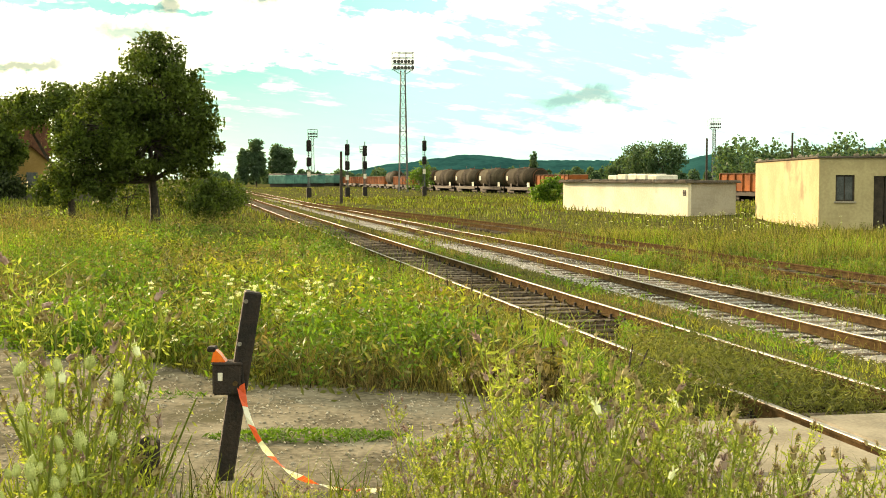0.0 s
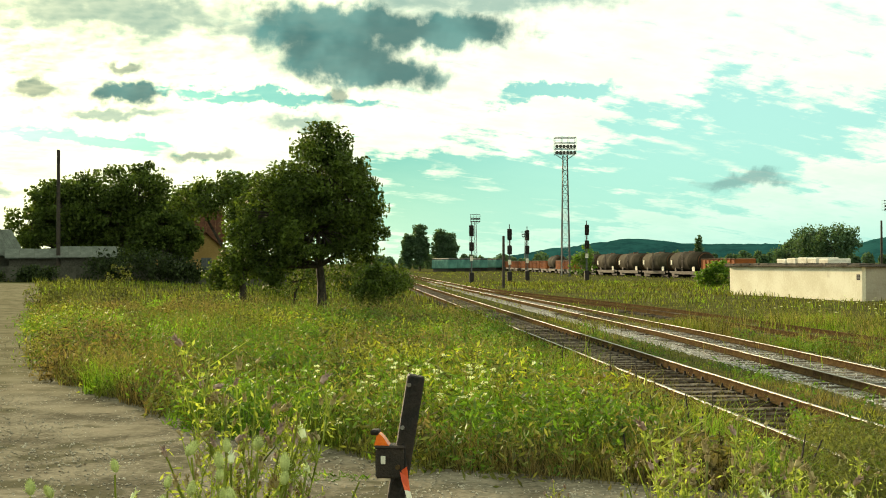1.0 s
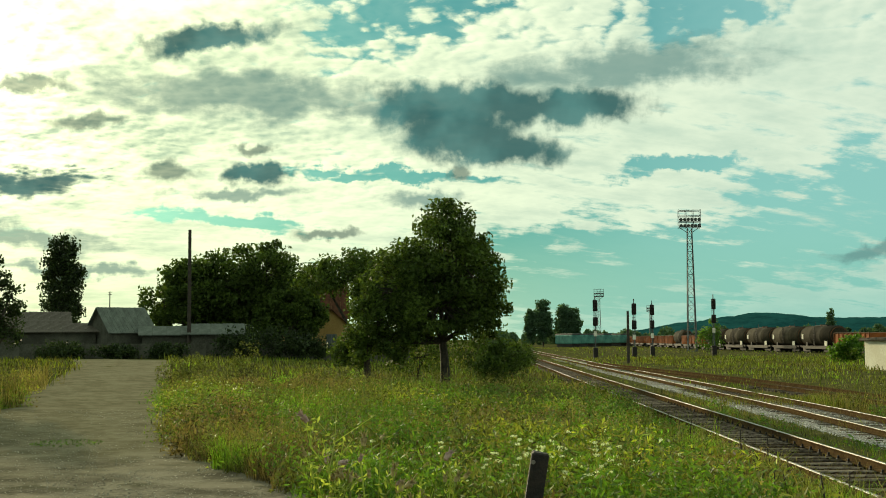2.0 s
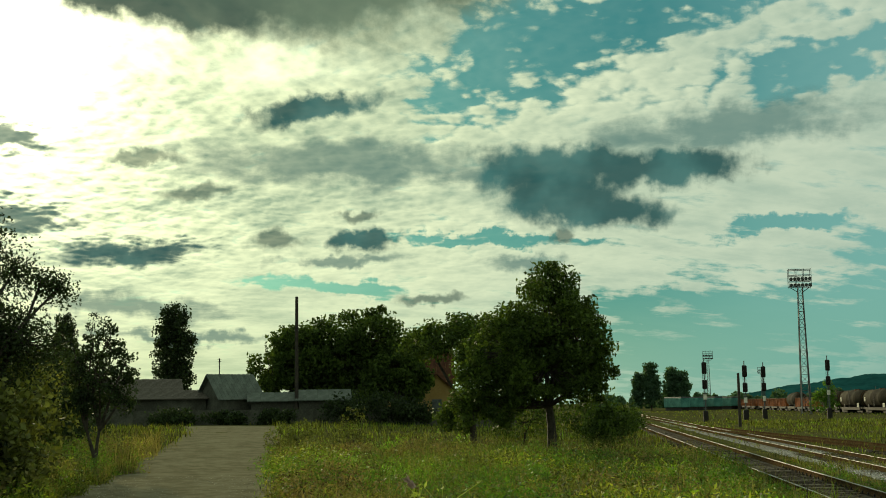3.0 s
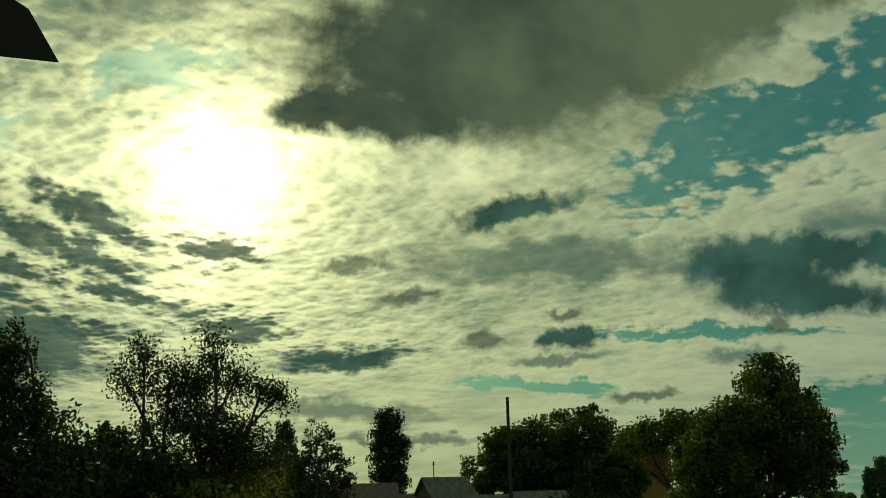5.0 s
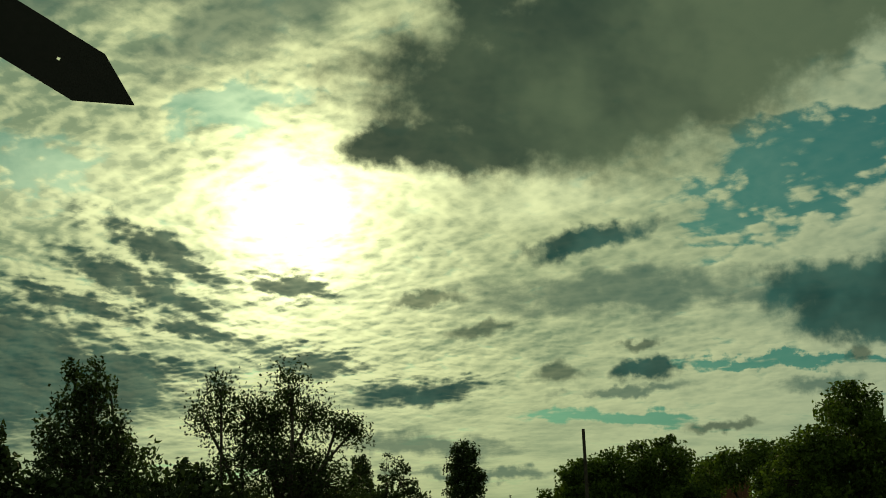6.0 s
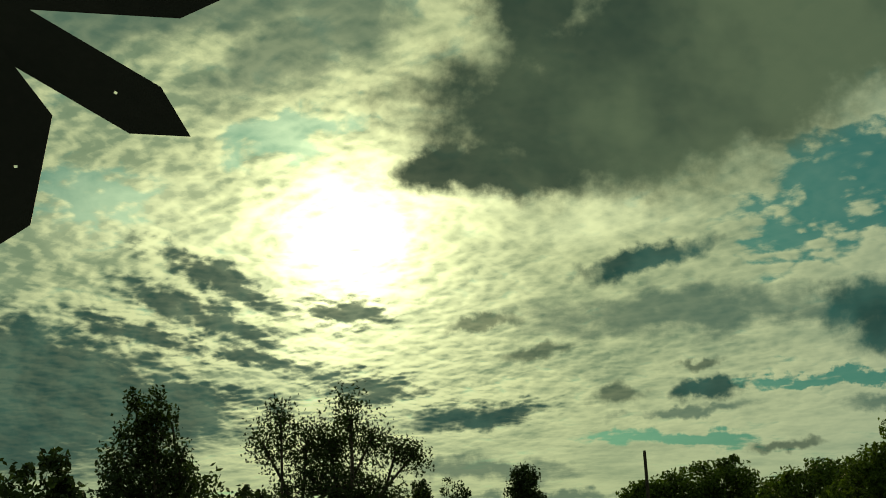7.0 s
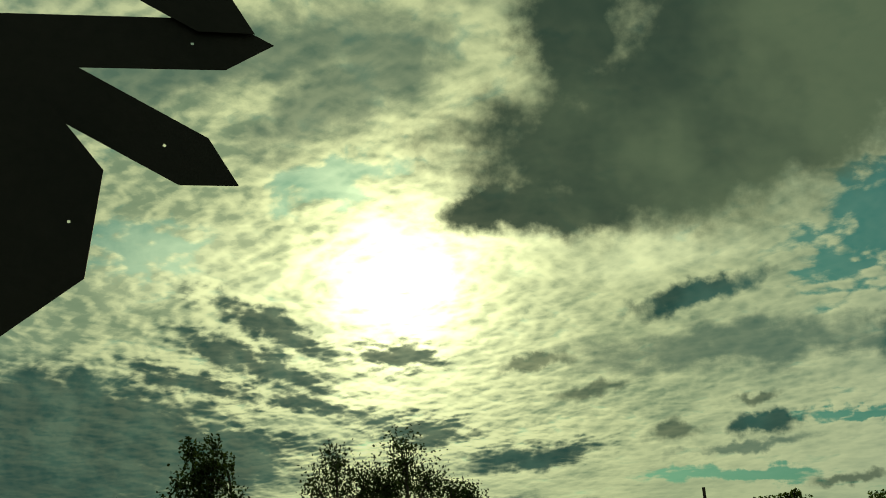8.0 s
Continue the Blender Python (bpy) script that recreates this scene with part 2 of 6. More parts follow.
SOIL = surface("soil", (0.10, 0.09, 0.035), (0.05, 0.055, 0.02), 0.5, 9.0, third=(0.12, 0.13, 0.03), gloss=0.0)
GRAVEL = surface("gravel_road", (0.26, 0.225, 0.165), (0.09, 0.078, 0.056), 0.9, 16.0, bump=1.0, third=(0.26, 0.22, 0.16), third_at=0.54, fourth=(0.10, 0.09, 0.058), fourth_at=0.54, gloss=0.0, beyond=(19.0, 31.0, (0.215, 0.190, 0.125), (0.128, 0.112, 0.068)))
BALLAST = surface("ballast", (0.34, 0.32, 0.29), (0.14, 0.13, 0.12), 3.0, 30.0, bump=1.0, third=(0.20, 0.15, 0.10), gloss=0.0)
ROADSTONE = surface("road_stone", (0.46, 0.41, 0.32), (0.30, 0.26, 0.20), 6.0, 40.0, per=0.35, leaf=0.001, gloss=0.0)
STONE = surface("ballast_stone", (0.56, 0.53, 0.48), (0.32, 0.30, 0.27), 6.0, 40.0, per=0.35, leaf=0.001, gloss=0.0)
BED = surface("rusty_track_bed", (0.055, 0.04, 0.027), (0.02, 0.015, 0.011), 4.0, 30.0, bump=1.0, gloss=0.0)
RUST = surface("rusty_rail_side", (0.120, 0.078, 0.038), (0.056, 0.037, 0.019), 5.0, 50.0, 0.9, 0.0, third=(0.06, 0.036, 0.024), third_at=0.55, gloss=0.0)
STEEL = surface("worn_rail_head", (0.38, 0.37, 0.34), (0.20, 0.175, 0.145), 3.0, 60.0, 0.55, 0.6, bump=0.1)
SLEEPER = surface("weathered_sleeper", (0.19, 0.155, 0.12), (0.05, 0.038, 0.03), 5.0, 45.0, per=0.6, gloss=0.0)
DARKIRON = surface("dark_iron", (0.035, 0.028, 0.024), (0.015, 0.013, 0.012), 8.0, 60.0, 0.7, 0.4)
CONCRETE = surface("worn_concrete", (0.34, 0.30, 0.23), (0.22, 0.19, 0.145), 1.5, 30.0, third=(0.24, 0.21, 0.16), per=0.08, gloss=0.0)
BARK = surface("bark", (0.060, 0.047, 0.034), (0.022, 0.018, 0.013), 6.0, 30.0, bump=0.8)
LEAF = surface("tree_leaf", (0.080, 0.114, 0.022), (0.038, 0.060, 0.014), 0.6, 5.0, 0.6, per=0.6, leaf=0.33, bump=0, gloss=0.12)
# leaf colour darkened to paint in the silhouette shade of trees against the sun
LEAF_BACKLIT = surface("backlit_tree_leaf", (0.034, 0.050, 0.015), (0.017, 0.028, 0.010), 0.6, 5.0, 0.65, per=0.6, leaf=0.26, bump=0, gloss=0.2)
# paler, bluer leaf for far trees: aerial haze mixed into the colour
LEAF_HAZED = surface("hazed_far_tree_leaf", (0.085, 0.140, 0.075), (0.048, 0.088, 0.052), 0.3, 2.0, 0.7, per=0.4, leaf=0.35, bump=0, gloss=0.2)
GRASS = surface("meadow_grass", (0.290, 0.300, 0.032), (0.075, 0.105, 0.015), 0.30, 2.2, 0.6, per=0.85, leaf=0.38, bump=0, third=(0.145, 0.105, 0.045), third_at=0.44, gloss=0.25, fourth=(0.150, 0.290, 0.020), fourth_at=0.53)
MEADOW = surface("rough_meadow", (0.165, 0.170, 0.026), (0.056, 0.072, 0.014), 0.30, 2.2, 0.65, per=0.85, leaf=0.32, bump=0, third=(0.125, 0.092, 0.036), third_at=0.53, gloss=0.15, fourth=(0.150, 0.240, 0.018), fourth_at=0.55)
OLIVE = surface("olive_weed", (0.16, 0.165, 0.045), (0.07, 0.08, 0.022), 0.4, 3.0, 0.7, per=0.6, leaf=0.35, bump=0, gloss=0.2, third=(0.20, 0.14, 0.06), third_at=0.54)
LUSH = surface("lush_weed", (0.115, 0.200, 0.022), (0.050, 0.105, 0.014), 0.4, 3.0, 0.55, per=0.5, leaf=0.45, bump=0, gloss=0.3, third=(0.22, 0.24, 0.04), third_at=0.55)
STRAW = surface("dry_grass", (0.30, 0.24, 0.09), (0.17, 0.125, 0.05), 0.4, 3.0, 0.7, per=0.4, leaf=0.35, bump=0, gloss=0.2)
WEED = surface("weed_stem", (0.39, 0.42, 0.10), (0.21, 0.25, 0.06), 1.2, 12.0, 0.6, per=0.3, leaf=0.5, bump=0, gloss=0.25)
UMBEL = surface("white_umbel", (0.78, 0.78, 0.66), (0.58, 0.60, 0.46), 8.0, 60.0, 0.8, per=0.15, leaf=0.35, bump=0)
TEASEL = surface("green_teasel_head", (0.56, 0.60, 0.24), (0.36, 0.41, 0.14), 20.0, 120.0, 0.8, leaf=0.12, bump=0, per=0.2)
PINK = surface("faded_thistle_flower", (0.46, 0.34, 0.30), (0.26, 0.17, 0.17), 20.0, 120.0, 0.8, leaf=0.3, bump=0, per=0.3)
SEEDED = surface("seeded_thistle_head", (0.46, 0.38, 0.20), (0.24, 0.18, 0.09), 20.0, 120.0, 0.8, leaf=0.3, bump=0, per=0.3)
WHITEWALL = surface("whitewashed_wall", (0.80, 0.76, 0.62), (0.66, 0.60, 0.45), 0.5, 8.0, third=(0.48, 0.42, 0.30), third_at=0.64, bump=0.2)
GREYWALL = surface("bare_render", (0.42, 0.38, 0.31), (0.31, 0.28, 0.22), 0.7, 8.0, third=(0.24, 0.21, 0.17))
HOUSEWALL = surface("yellow_house_render", (0.36, 0.24, 0.09), (0.27, 0.17, 0.06), 0.5, 8.0, third=(0.18, 0.12, 0.05), gloss=0.03)
OCHREWALL = surface("ochre_render", (0.48, 0.40, 0.22), (0.36, 0.29, 0.155), 0.5, 8.0, third=(0.24, 0.19, 0.11), third_at=0.57, bump=0.2)
FENCE = surface("weathered_dark_wall", (0.105, 0.102, 0.080), (0.050, 0.048, 0.038), 0.7, 9.0, third=(0.04, 0.045, 0.03), gloss=0.03)
FELT = surface("roofing_felt", (0.14, 0.12, 0.10), (0.07, 0.06, 0.05), 1.5, 20.0, third=(0.30, 0.26, 0.22), gloss=0.03)
SHEETING = surface("fibre_cement_sheet", (0.15, 0.165, 0.14), (0.085, 0.095, 0.08), 0.9, 12.0, third=(0.10, 0.11, 0.08), gloss=0.03)
BRICKRED = surface("clay_roof", (0.095, 0.042, 0.024), (0.050, 0.024, 0.015), 1.5, 15.0, gloss=0.03)
TANK = surface("grimy_tank", (0.050, 0.043, 0.027), (0.020, 0.017, 0.012), 0.35, 6.0, 0.85, 0.0, third=(0.085, 0.056, 0.03), third_at=0.55, per=0.3, bump=0.1, gloss=0.05)
TANKEND = surface("rusty_tank_end", (0.12, 0.055, 0.028), (0.05, 0.028, 0.018), 0.6, 8.0, 0.7, bump=0.1, gloss=0.05)
ORANGE = surface("rusty_orange_wagon", (0.32, 0.095, 0.028), (0.17, 0.055, 0.02), 0.5, 8.0, 0.7, third=(0.12, 0.05, 0.03), per=0.35, bump=0.1, gloss=0.05)
PALE = surface("pale_marking", (0.75, 0.72, 0.62), (0.55, 0.50, 0.40), 2.0, 20.0)
GREYPAINT = surface("grey_painted_steel", (0.12, 0.125, 0.125), (0.07, 0.072, 0.072), 2.0, 30.0, 0.5, 0.3)
POLEWOOD = surface("tarred_pole", (0.06, 0.045, 0.033), (0.025, 0.02, 0.016), 4.0, 40.0)
GREENCAR = surface("faded_green_carriage", (0.10, 0.26, 0.22), (0.05, 0.14, 0.12), 0.6, 6.0, 0.6, gloss=0.05)
CHAR = surface("charred_wood", (0.035, 0.024, 0.018), (0.012, 0.010, 0.009), 6.0, 50.0, 0.7, bump=0.8, third=(0.09, 0.05, 0.03), third_at=0.62)
LENS_ORANGE = surface("orange_reflector", (0.95, 0.22, 0.03), (0.85, 0.14, 0.02), 10.0, 60.0, 0.25, bump=0.1)
TAPE_RED = surface("red_tape", (0.85, 0.16, 0.06), (0.75, 0.10, 0.04), 10.0, 60.0, 0.4, leaf=0.3, bump=0)
TAPE_WHITE = surface("white_tape", (0.85, 0.82, 0.76), (0.75, 0.72, 0.65), 10.0, 60.0, 0.4, leaf=0.3, bump=0)
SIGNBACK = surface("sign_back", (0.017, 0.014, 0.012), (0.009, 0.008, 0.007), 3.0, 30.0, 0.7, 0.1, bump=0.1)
# distance haze over the woods is put into this blue-green
HILL = surface("hazed_wooded_hill", (0.018, 0.080, 0.078), (0.010, 0.046, 0.048), 0.012, 0.09, 1.0, bump=0, gloss=0.0)
GLASSDARK = surface("dusty_window_glass", (0.10, 0.11, 0.11), (0.05, 0.055, 0.055), 2.0, 20.0, 0.25, bump=0.05)


# ---- mesh helpers ----
def tri_mesh(name, verts, tris):
    """A mesh from arrays of points and triangles."""
    me = bpy.data.meshes.new(name)
    verts, tris = np.asarray(verts, np.float32), np.asarray(tris, np.int32)
    me.vertices.add(len(verts))
    me.vertices.foreach_set("co", verts.ravel())
    me.loops.add(tris.size)
    me.loops.foreach_set("vertex_index", tris.ravel())
    me.polygons.add(len(tris))
    me.polygons.foreach_set("loop_start", np.arange(0, tris.size, 3, dtype=np.int32))
    me.polygons.foreach_set("loop_total", np.full(len(tris), 3, np.int32))
    me.update(calc_edges=True)
    return me


def part(name, bm, material, parent=None, label=""):
    """One mesh object from a bmesh or a mesh, under a thing or a part."""
    if isinstance(bm, bmesh.types.BMesh):
        me = bpy.data.meshes.new(name)
        bm.normal_update()
        bm.to_mesh(me)
        bm.free()
    else:
        me = bm
    if not me.materials:
        me.materials.append(material)
    ob = new(name, me)
    if parent:
        ob.parent = parent
    if label:
        tagged(ob, label)
    return ob


def thing(name, label, category, group="", kind="", at=(0, 0, 0), turn=0):
    ob = new(name)
    ob.empty_display_size = 0.2
    ob.matrix_basis = pose(*at, 0, 0, turn)
    return tagged(ob, label, category, group, kind)


def box(bm, x0, y0, z0, x1, y1, z1, bevel=0.0, m=None):
    made = bmesh.ops.create_cube(bm, size=1.0, matrix=(m or Matrix()) @ Matrix.Translation(((x0 + x1) / 2, (y0 + y1) / 2, (z0 + z1) / 2)) @ Matrix.Diagonal((x1 - x0, y1 - y0, z1 - z0, 1)))
    if bevel:
        edges = {e for v in made["verts"] for e in v.link_edges}
        bmesh.ops.bevel(bm, geom=list(edges), offset=bevel, segments=1, affect="EDGES")
    return bm


def boxes(*rows, bevel=0.0):
    bm = bmesh.new()
    for r in rows:
        box(bm, *r, bevel=bevel)
    return bm


def rod(bm, a, b, r0, r1=None, sides=8):
    """A tapered round bar from a to b."""
    a, b = Vector(a), Vector(b)
    way = b - a
    m = Matrix.Translation((a + b) / 2) @ way.to_track_quat("Z", "Y").to_matrix().to_4x4()
    bmesh.ops.create_cone(bm, cap_ends=True, segments=sides, radius1=r0, radius2=r0 if r1 is None else r1, depth=way.length, matrix=m)
    return bm


def smooth(ob):
    for p in ob.data.polygons:
        p.use_smooth = True
    return ob


def prism(bm, outline, depth, m):
    """An outline in x and z, extruded along y."""
    low = [bm.verts.new(m @ Vector((x, 0, z))) for x, z in outline]
    high = [bm.verts.new(m @ Vector((x, depth, z))) for x, z in outline]
    bm.faces.new(low)
    bm.faces.new(high[::-1])
    for i in range(len(outline)):
        j = (i + 1) % len(outline)
        bm.faces.new((low[j], low[i], high[i], high[j]))
    return bm


# ---- the lie of the land ----
ALONG = Vector((-math.sin(radians(12.0)), math.cos(radians(12.0)), 0))
ACROSS = Vector((math.cos(radians(12.0)), math.sin(radians(12.0)), 0))
TRACK_1, TRACK_2, TRACK_3 = 6.13, 11.0, 15.0


def ease(x, lo, hi):
    t = np.clip((np.asarray(x, float) - lo) / (hi - lo), 0, 1)
    return t * t * (3 - 2 * t)


def ground_z(x, y):
    x, y = np.asarray(x, float), np.asarray(y, float)
    d, az = np.hypot(x, y), np.degrees(np.arctan2(-x, y))
    left = ease(az, 12, 26) * (1 - ease(az, 120, 150)) * np.clip((d - 25) / 80, 0, 1) * 0.9
    lat, s = ACROSS.x * x + ACROSS.y * y, ALONG.x * x + ALONG.y * y
    drop = -0.25 * ease(lat, 7.7, 8.7) * ease(s, 10.5, 13.5) + 0.13 * ease(lat, 13.0, 17.0) * ease(s, 10.5, 13.5)
    bed = -0.10 * ease(1.5 - np.abs(lat - TRACK_1), 0.0, 0.35) * ease(s, 10.2, 11.0)
    bumps = 0.05 * np.sin(x * 0.31 + 1.3) * np.sin(y * 0.27) * ease(d, 14, 30) * (1 - ease(d, 200, 400)) * ease(np.abs(lat - 8.5), 4.5, 7)
    return left + drop + bed + bumps


NEAR_EDGE = [(9, 2.5), (4, 6.3), (1.5, 7.5), (-0.8, 7.8), (-3, 8.0), (-6, 9.0), (-9, 11.0), (-13, 15.5), (-16.2, 21.5), (-19.2, 27), (-23.5, 36), (-30.5, 50), (-42, 72), (-56, 96)]
FAR_EDGE = [(9, 9.5), (3.5, 11.9), (1.8, 12.05), (-0.5, 12.7), (-1.9, 13.1), (-3.7, 14.7), (-6, 16.6), (-9, 20.2), (-11.2, 23.2), (-14.0, 28.5), (-18, 36.5), (-24, 48.5), (-35, 71), (-47, 95)]


def inside(x, y, poly):
    hit = np.zeros(np.shape(x), bool)
    for (x0, y0), (x1, y1) in zip(poly, poly[1:] + poly[:1]):
        cross = (y0 > y) != (y1 > y)
        hit ^= cross & (x < (x1 - x0) * (y - y0) / (y1 - y0 + 1e-12) + x0)
    return hit


ROAD_RING = NEAR_EDGE + FAR_EDGE[::-1]


def build_ground():
    radii = np.concatenate([[0], np.linspace(1, 40, 79), np.geomspace(41.5, 4500, 80)])
    turns = np.radians(np.concatenate([np.arange(-30, 62, 0.75), np.arange(62, 330, 6)]))
    r, a = np.meshgrid(radii, turns, indexing="ij")
    x, y = -np.sin(a) * r, np.cos(a) * r
    v = np.stack([x, y, ground_z(x, y)], -1).reshape(-1, 3)
    nr, nt = r.shape
    i, j = np.meshgrid(np.arange(nr - 1), np.arange(nt), indexing="ij")
    k = (j + 1) % nt
    q = np.stack([i * nt + j, i * nt + k, (i + 1) * nt + k, (i + 1) * nt + j], -1).reshape(-1, 4)
    tris = np.concatenate([q[:, [0, 2, 1]], q[:, [0, 3, 2]]])
    ob = part("ground", tri_mesh("ground", v, tris), SOIL)
    smooth(ob)
    tagged(ob, "flat weedy ground with dark soil and low grass", "ground", kind="structure")
    # road
    rows = []
    for (ax, ay), (bx, by), (cx, cy), (dx, dy) in zip(NEAR_EDGE, NEAR_EDGE[1:], FAR_EDGE, FAR_EDGE[1:]):
        for f in np.arange(0, 1, 0.25):
            p, q2 = np.array([ax + (bx - ax) * f, ay + (by - ay) * f]), np.array([cx + (dx - cx) * f, cy + (dy - cy) * f])
            rows.append([p + (q2 - p) * w for w in np.linspace(-0.04, 1.04, 15)])
    g = np.array(rows)
    z = ground_z(g[..., 0], g[..., 1]) + 0.02 + 0.015 * np.sin(g[..., 0] * 1.7) * np.sin(g[..., 1] * 1.3)
    v = np.concatenate([g, z[..., None]], -1).reshape(-1, 3)
    nr, nt = z.shape
    i, j = np.meshgrid(np.arange(nr - 1), np.arange(nt - 1), indexing="ij")
    q = np.stack([i * nt + j, i * nt + j + 1, (i + 1) * nt + j + 1, (i + 1) * nt + j], -1).reshape(-1, 4)
    tris = np.concatenate([q[:, [0, 2, 1]], q[:, [0, 3, 2]]])
    ob = smooth(part("road", tri_mesh("road", v, tris), GRAVEL))
    tagged(ob, "pale gravel road that turns to brown dirt", "road", kind="structure")


build_ground()


def on_track(lat, s, z):
    p = ACROSS * lat + ALONG * s
    return Vector((p.x, p.y, z))


TRACK_TURN = 12.0


def sweep(name, lat, s0, s1, outline, z, material, parent, bend=None, steps=1):
    """An outline (offset across, height) carried along a track."""
    bm = bmesh.new()
    last = None
    for k in range(steps + 1):
        s = s0 + (s1 - s0) * k / steps
        off = bend(s) if bend else 0.0
        ring = [bm.verts.new(on_track(lat + off + x, s, z + h)) for x, h in outline]
        if last:
            for i in range(len(ring)):
                j = (i + 1) % len(ring)
                bm.faces.new((last[i], last[j], ring[j], ring[i]))
        else:
            bm.faces.new(ring)
        last = ring
    bm.faces.new(last[::-1])
    bmesh.ops.recalc_face_normals(bm, faces=bm.faces)
    return part(name, bm, material, parent)


RAIL_SIDE = [(-0.068, 0), (-0.068, 0.018), (-0.012, 0.035), (-0.012, 0.115), (-0.034, 0.125), (-0.034, 0.152), (0.034, 0.152), (0.034, 0.125), (0.012, 0.115), (0.012, 0.035), (0.068, 0.018), (0.068, 0)]
RAIL_TOP = [(-0.031, 0.1525), (-0.027, 0.160), (0.027, 0.160), (0.031, 0.1525)]


def build_track(label, lat, z, s_first, s_near, s_far, wood, top=STEEL, bend=None, clips=0, rail_to=None, steps=1):
    track = thing("railway_track", label, "railway track")
    for side in (-0.75, 0.75):
        rail = sweep("rail", lat + side, s_first, rail_to or s_far, RAIL_SIDE, z, RUST, track, bend, steps)
        head = sweep("rail_head", lat + side, s_first, rail_to or s_far, RAIL_TOP, z, top, rail, bend, steps)
        tagged(head, "worn shiny running surface")
    bm = boxes((-1.25, -0.085, -0.16, 1.25, 0.085, 0.0), bevel=0.02)
    me = None
    rng = random.Random(int(lat * 10))
    clip = None
    s, count = s_first + 0.3, 0
    while s < s_near:
        at = on_track(lat + (bend(s) if bend else 0), s, z - 0.001)
        if me is None:
            ob = part("sleeper", bm, wood, track)
            me = ob.data
        else:
            ob = part("sleeper", me, wood, track)
        ob.matrix_basis = pose(at.x, at.y, at.z - rng.uniform(0, 0.012), 0, rng.uniform(-0.6, 0.6), TRACK_TURN + rng.uniform(-2, 2))
        if count < clips:
            for side in (-0.75, 0.75):
                for out in (-1, 1):
                    p = on_track(lat + side + out * 0.095, s, z)
                    if clip is None:
                        b = boxes((-0.035, -0.05, 0, 0.035, 0.05, 0.022), (-0.02, -0.02, 0.02, 0.02, 0.02, 0.075), bevel=0.006)
                        o = part("rail_clip", b, DARKIRON, track)
                        clip = o.data
                    else:
                        o = part("rail_clip", clip, DARKIRON, track)
                    o.matrix_basis = pose(p.x, p.y, p.z, 0, 0, TRACK_TURN)
        s += 0.62
        count += 1
    if s_far > s_near:
        bm = bmesh.new()
        while s < s_far:
            at = on_track(lat + (bend(s) if bend else 0), s, z)
            box(bm, -1.25, -0.12, -0.1, 1.25, 0.12, -0.002, m=pose(at.x, at.y, at.z, 0, 0, TRACK_TURN))
            s += 0.62
        o = part("far_sleepers", bm, wood, track)
        tagged(o, kind="stuff")
    return track


build_track("rusty railway track on pale weathered sleepers with weeds", TRACK_1, 0.0, -25.0, 75.0, 160.0, SLEEPER, clips=110, rail_to=330)
build_track("railway track with rusty rails on grey ballast", TRACK_2, -0.22, -25.0, 50.0, 60.0, SLEEPER, clips=0, rail_to=330, bend=lambda s: -0.42 + 0.6 * float(ease(s, 14, 42)) - 0.18 * float(ease(s, 60, 120)), steps=60)
build_track("overgrown brown railway track in tall grass", TRACK_3, -0.145, 14.0, 62.0, 62.5, SLEEPER, top=RUST, bend=lambda s: -3.6 * float(ease(s, 50, 115)), rail_to=115, steps=30)
sweep("track_bed", TRACK_1, 10.4, 200, [(-1.5, -0.16), (-1.4, -0.035), (1.4, -0.035), (1.5, -0.16)], 0, BED, None)
tagged(bpy.data.objects["track_bed"], "dark rusty gravel bed between the rails", "track bed", kind="structure")
sweep("ballast_bed", TRACK_2, 9, 160, [(-2.6, -0.45), (-2.1, -0.26), (-1.4, -0.245), (1.4, -0.245), (1.9, -0.27), (2.4, -0.45)], 0, BALLAST, None)
tagged(bpy.data.objects["ballast_bed"], "grey crushed stone ballast under the track", "ballast", kind="structure")


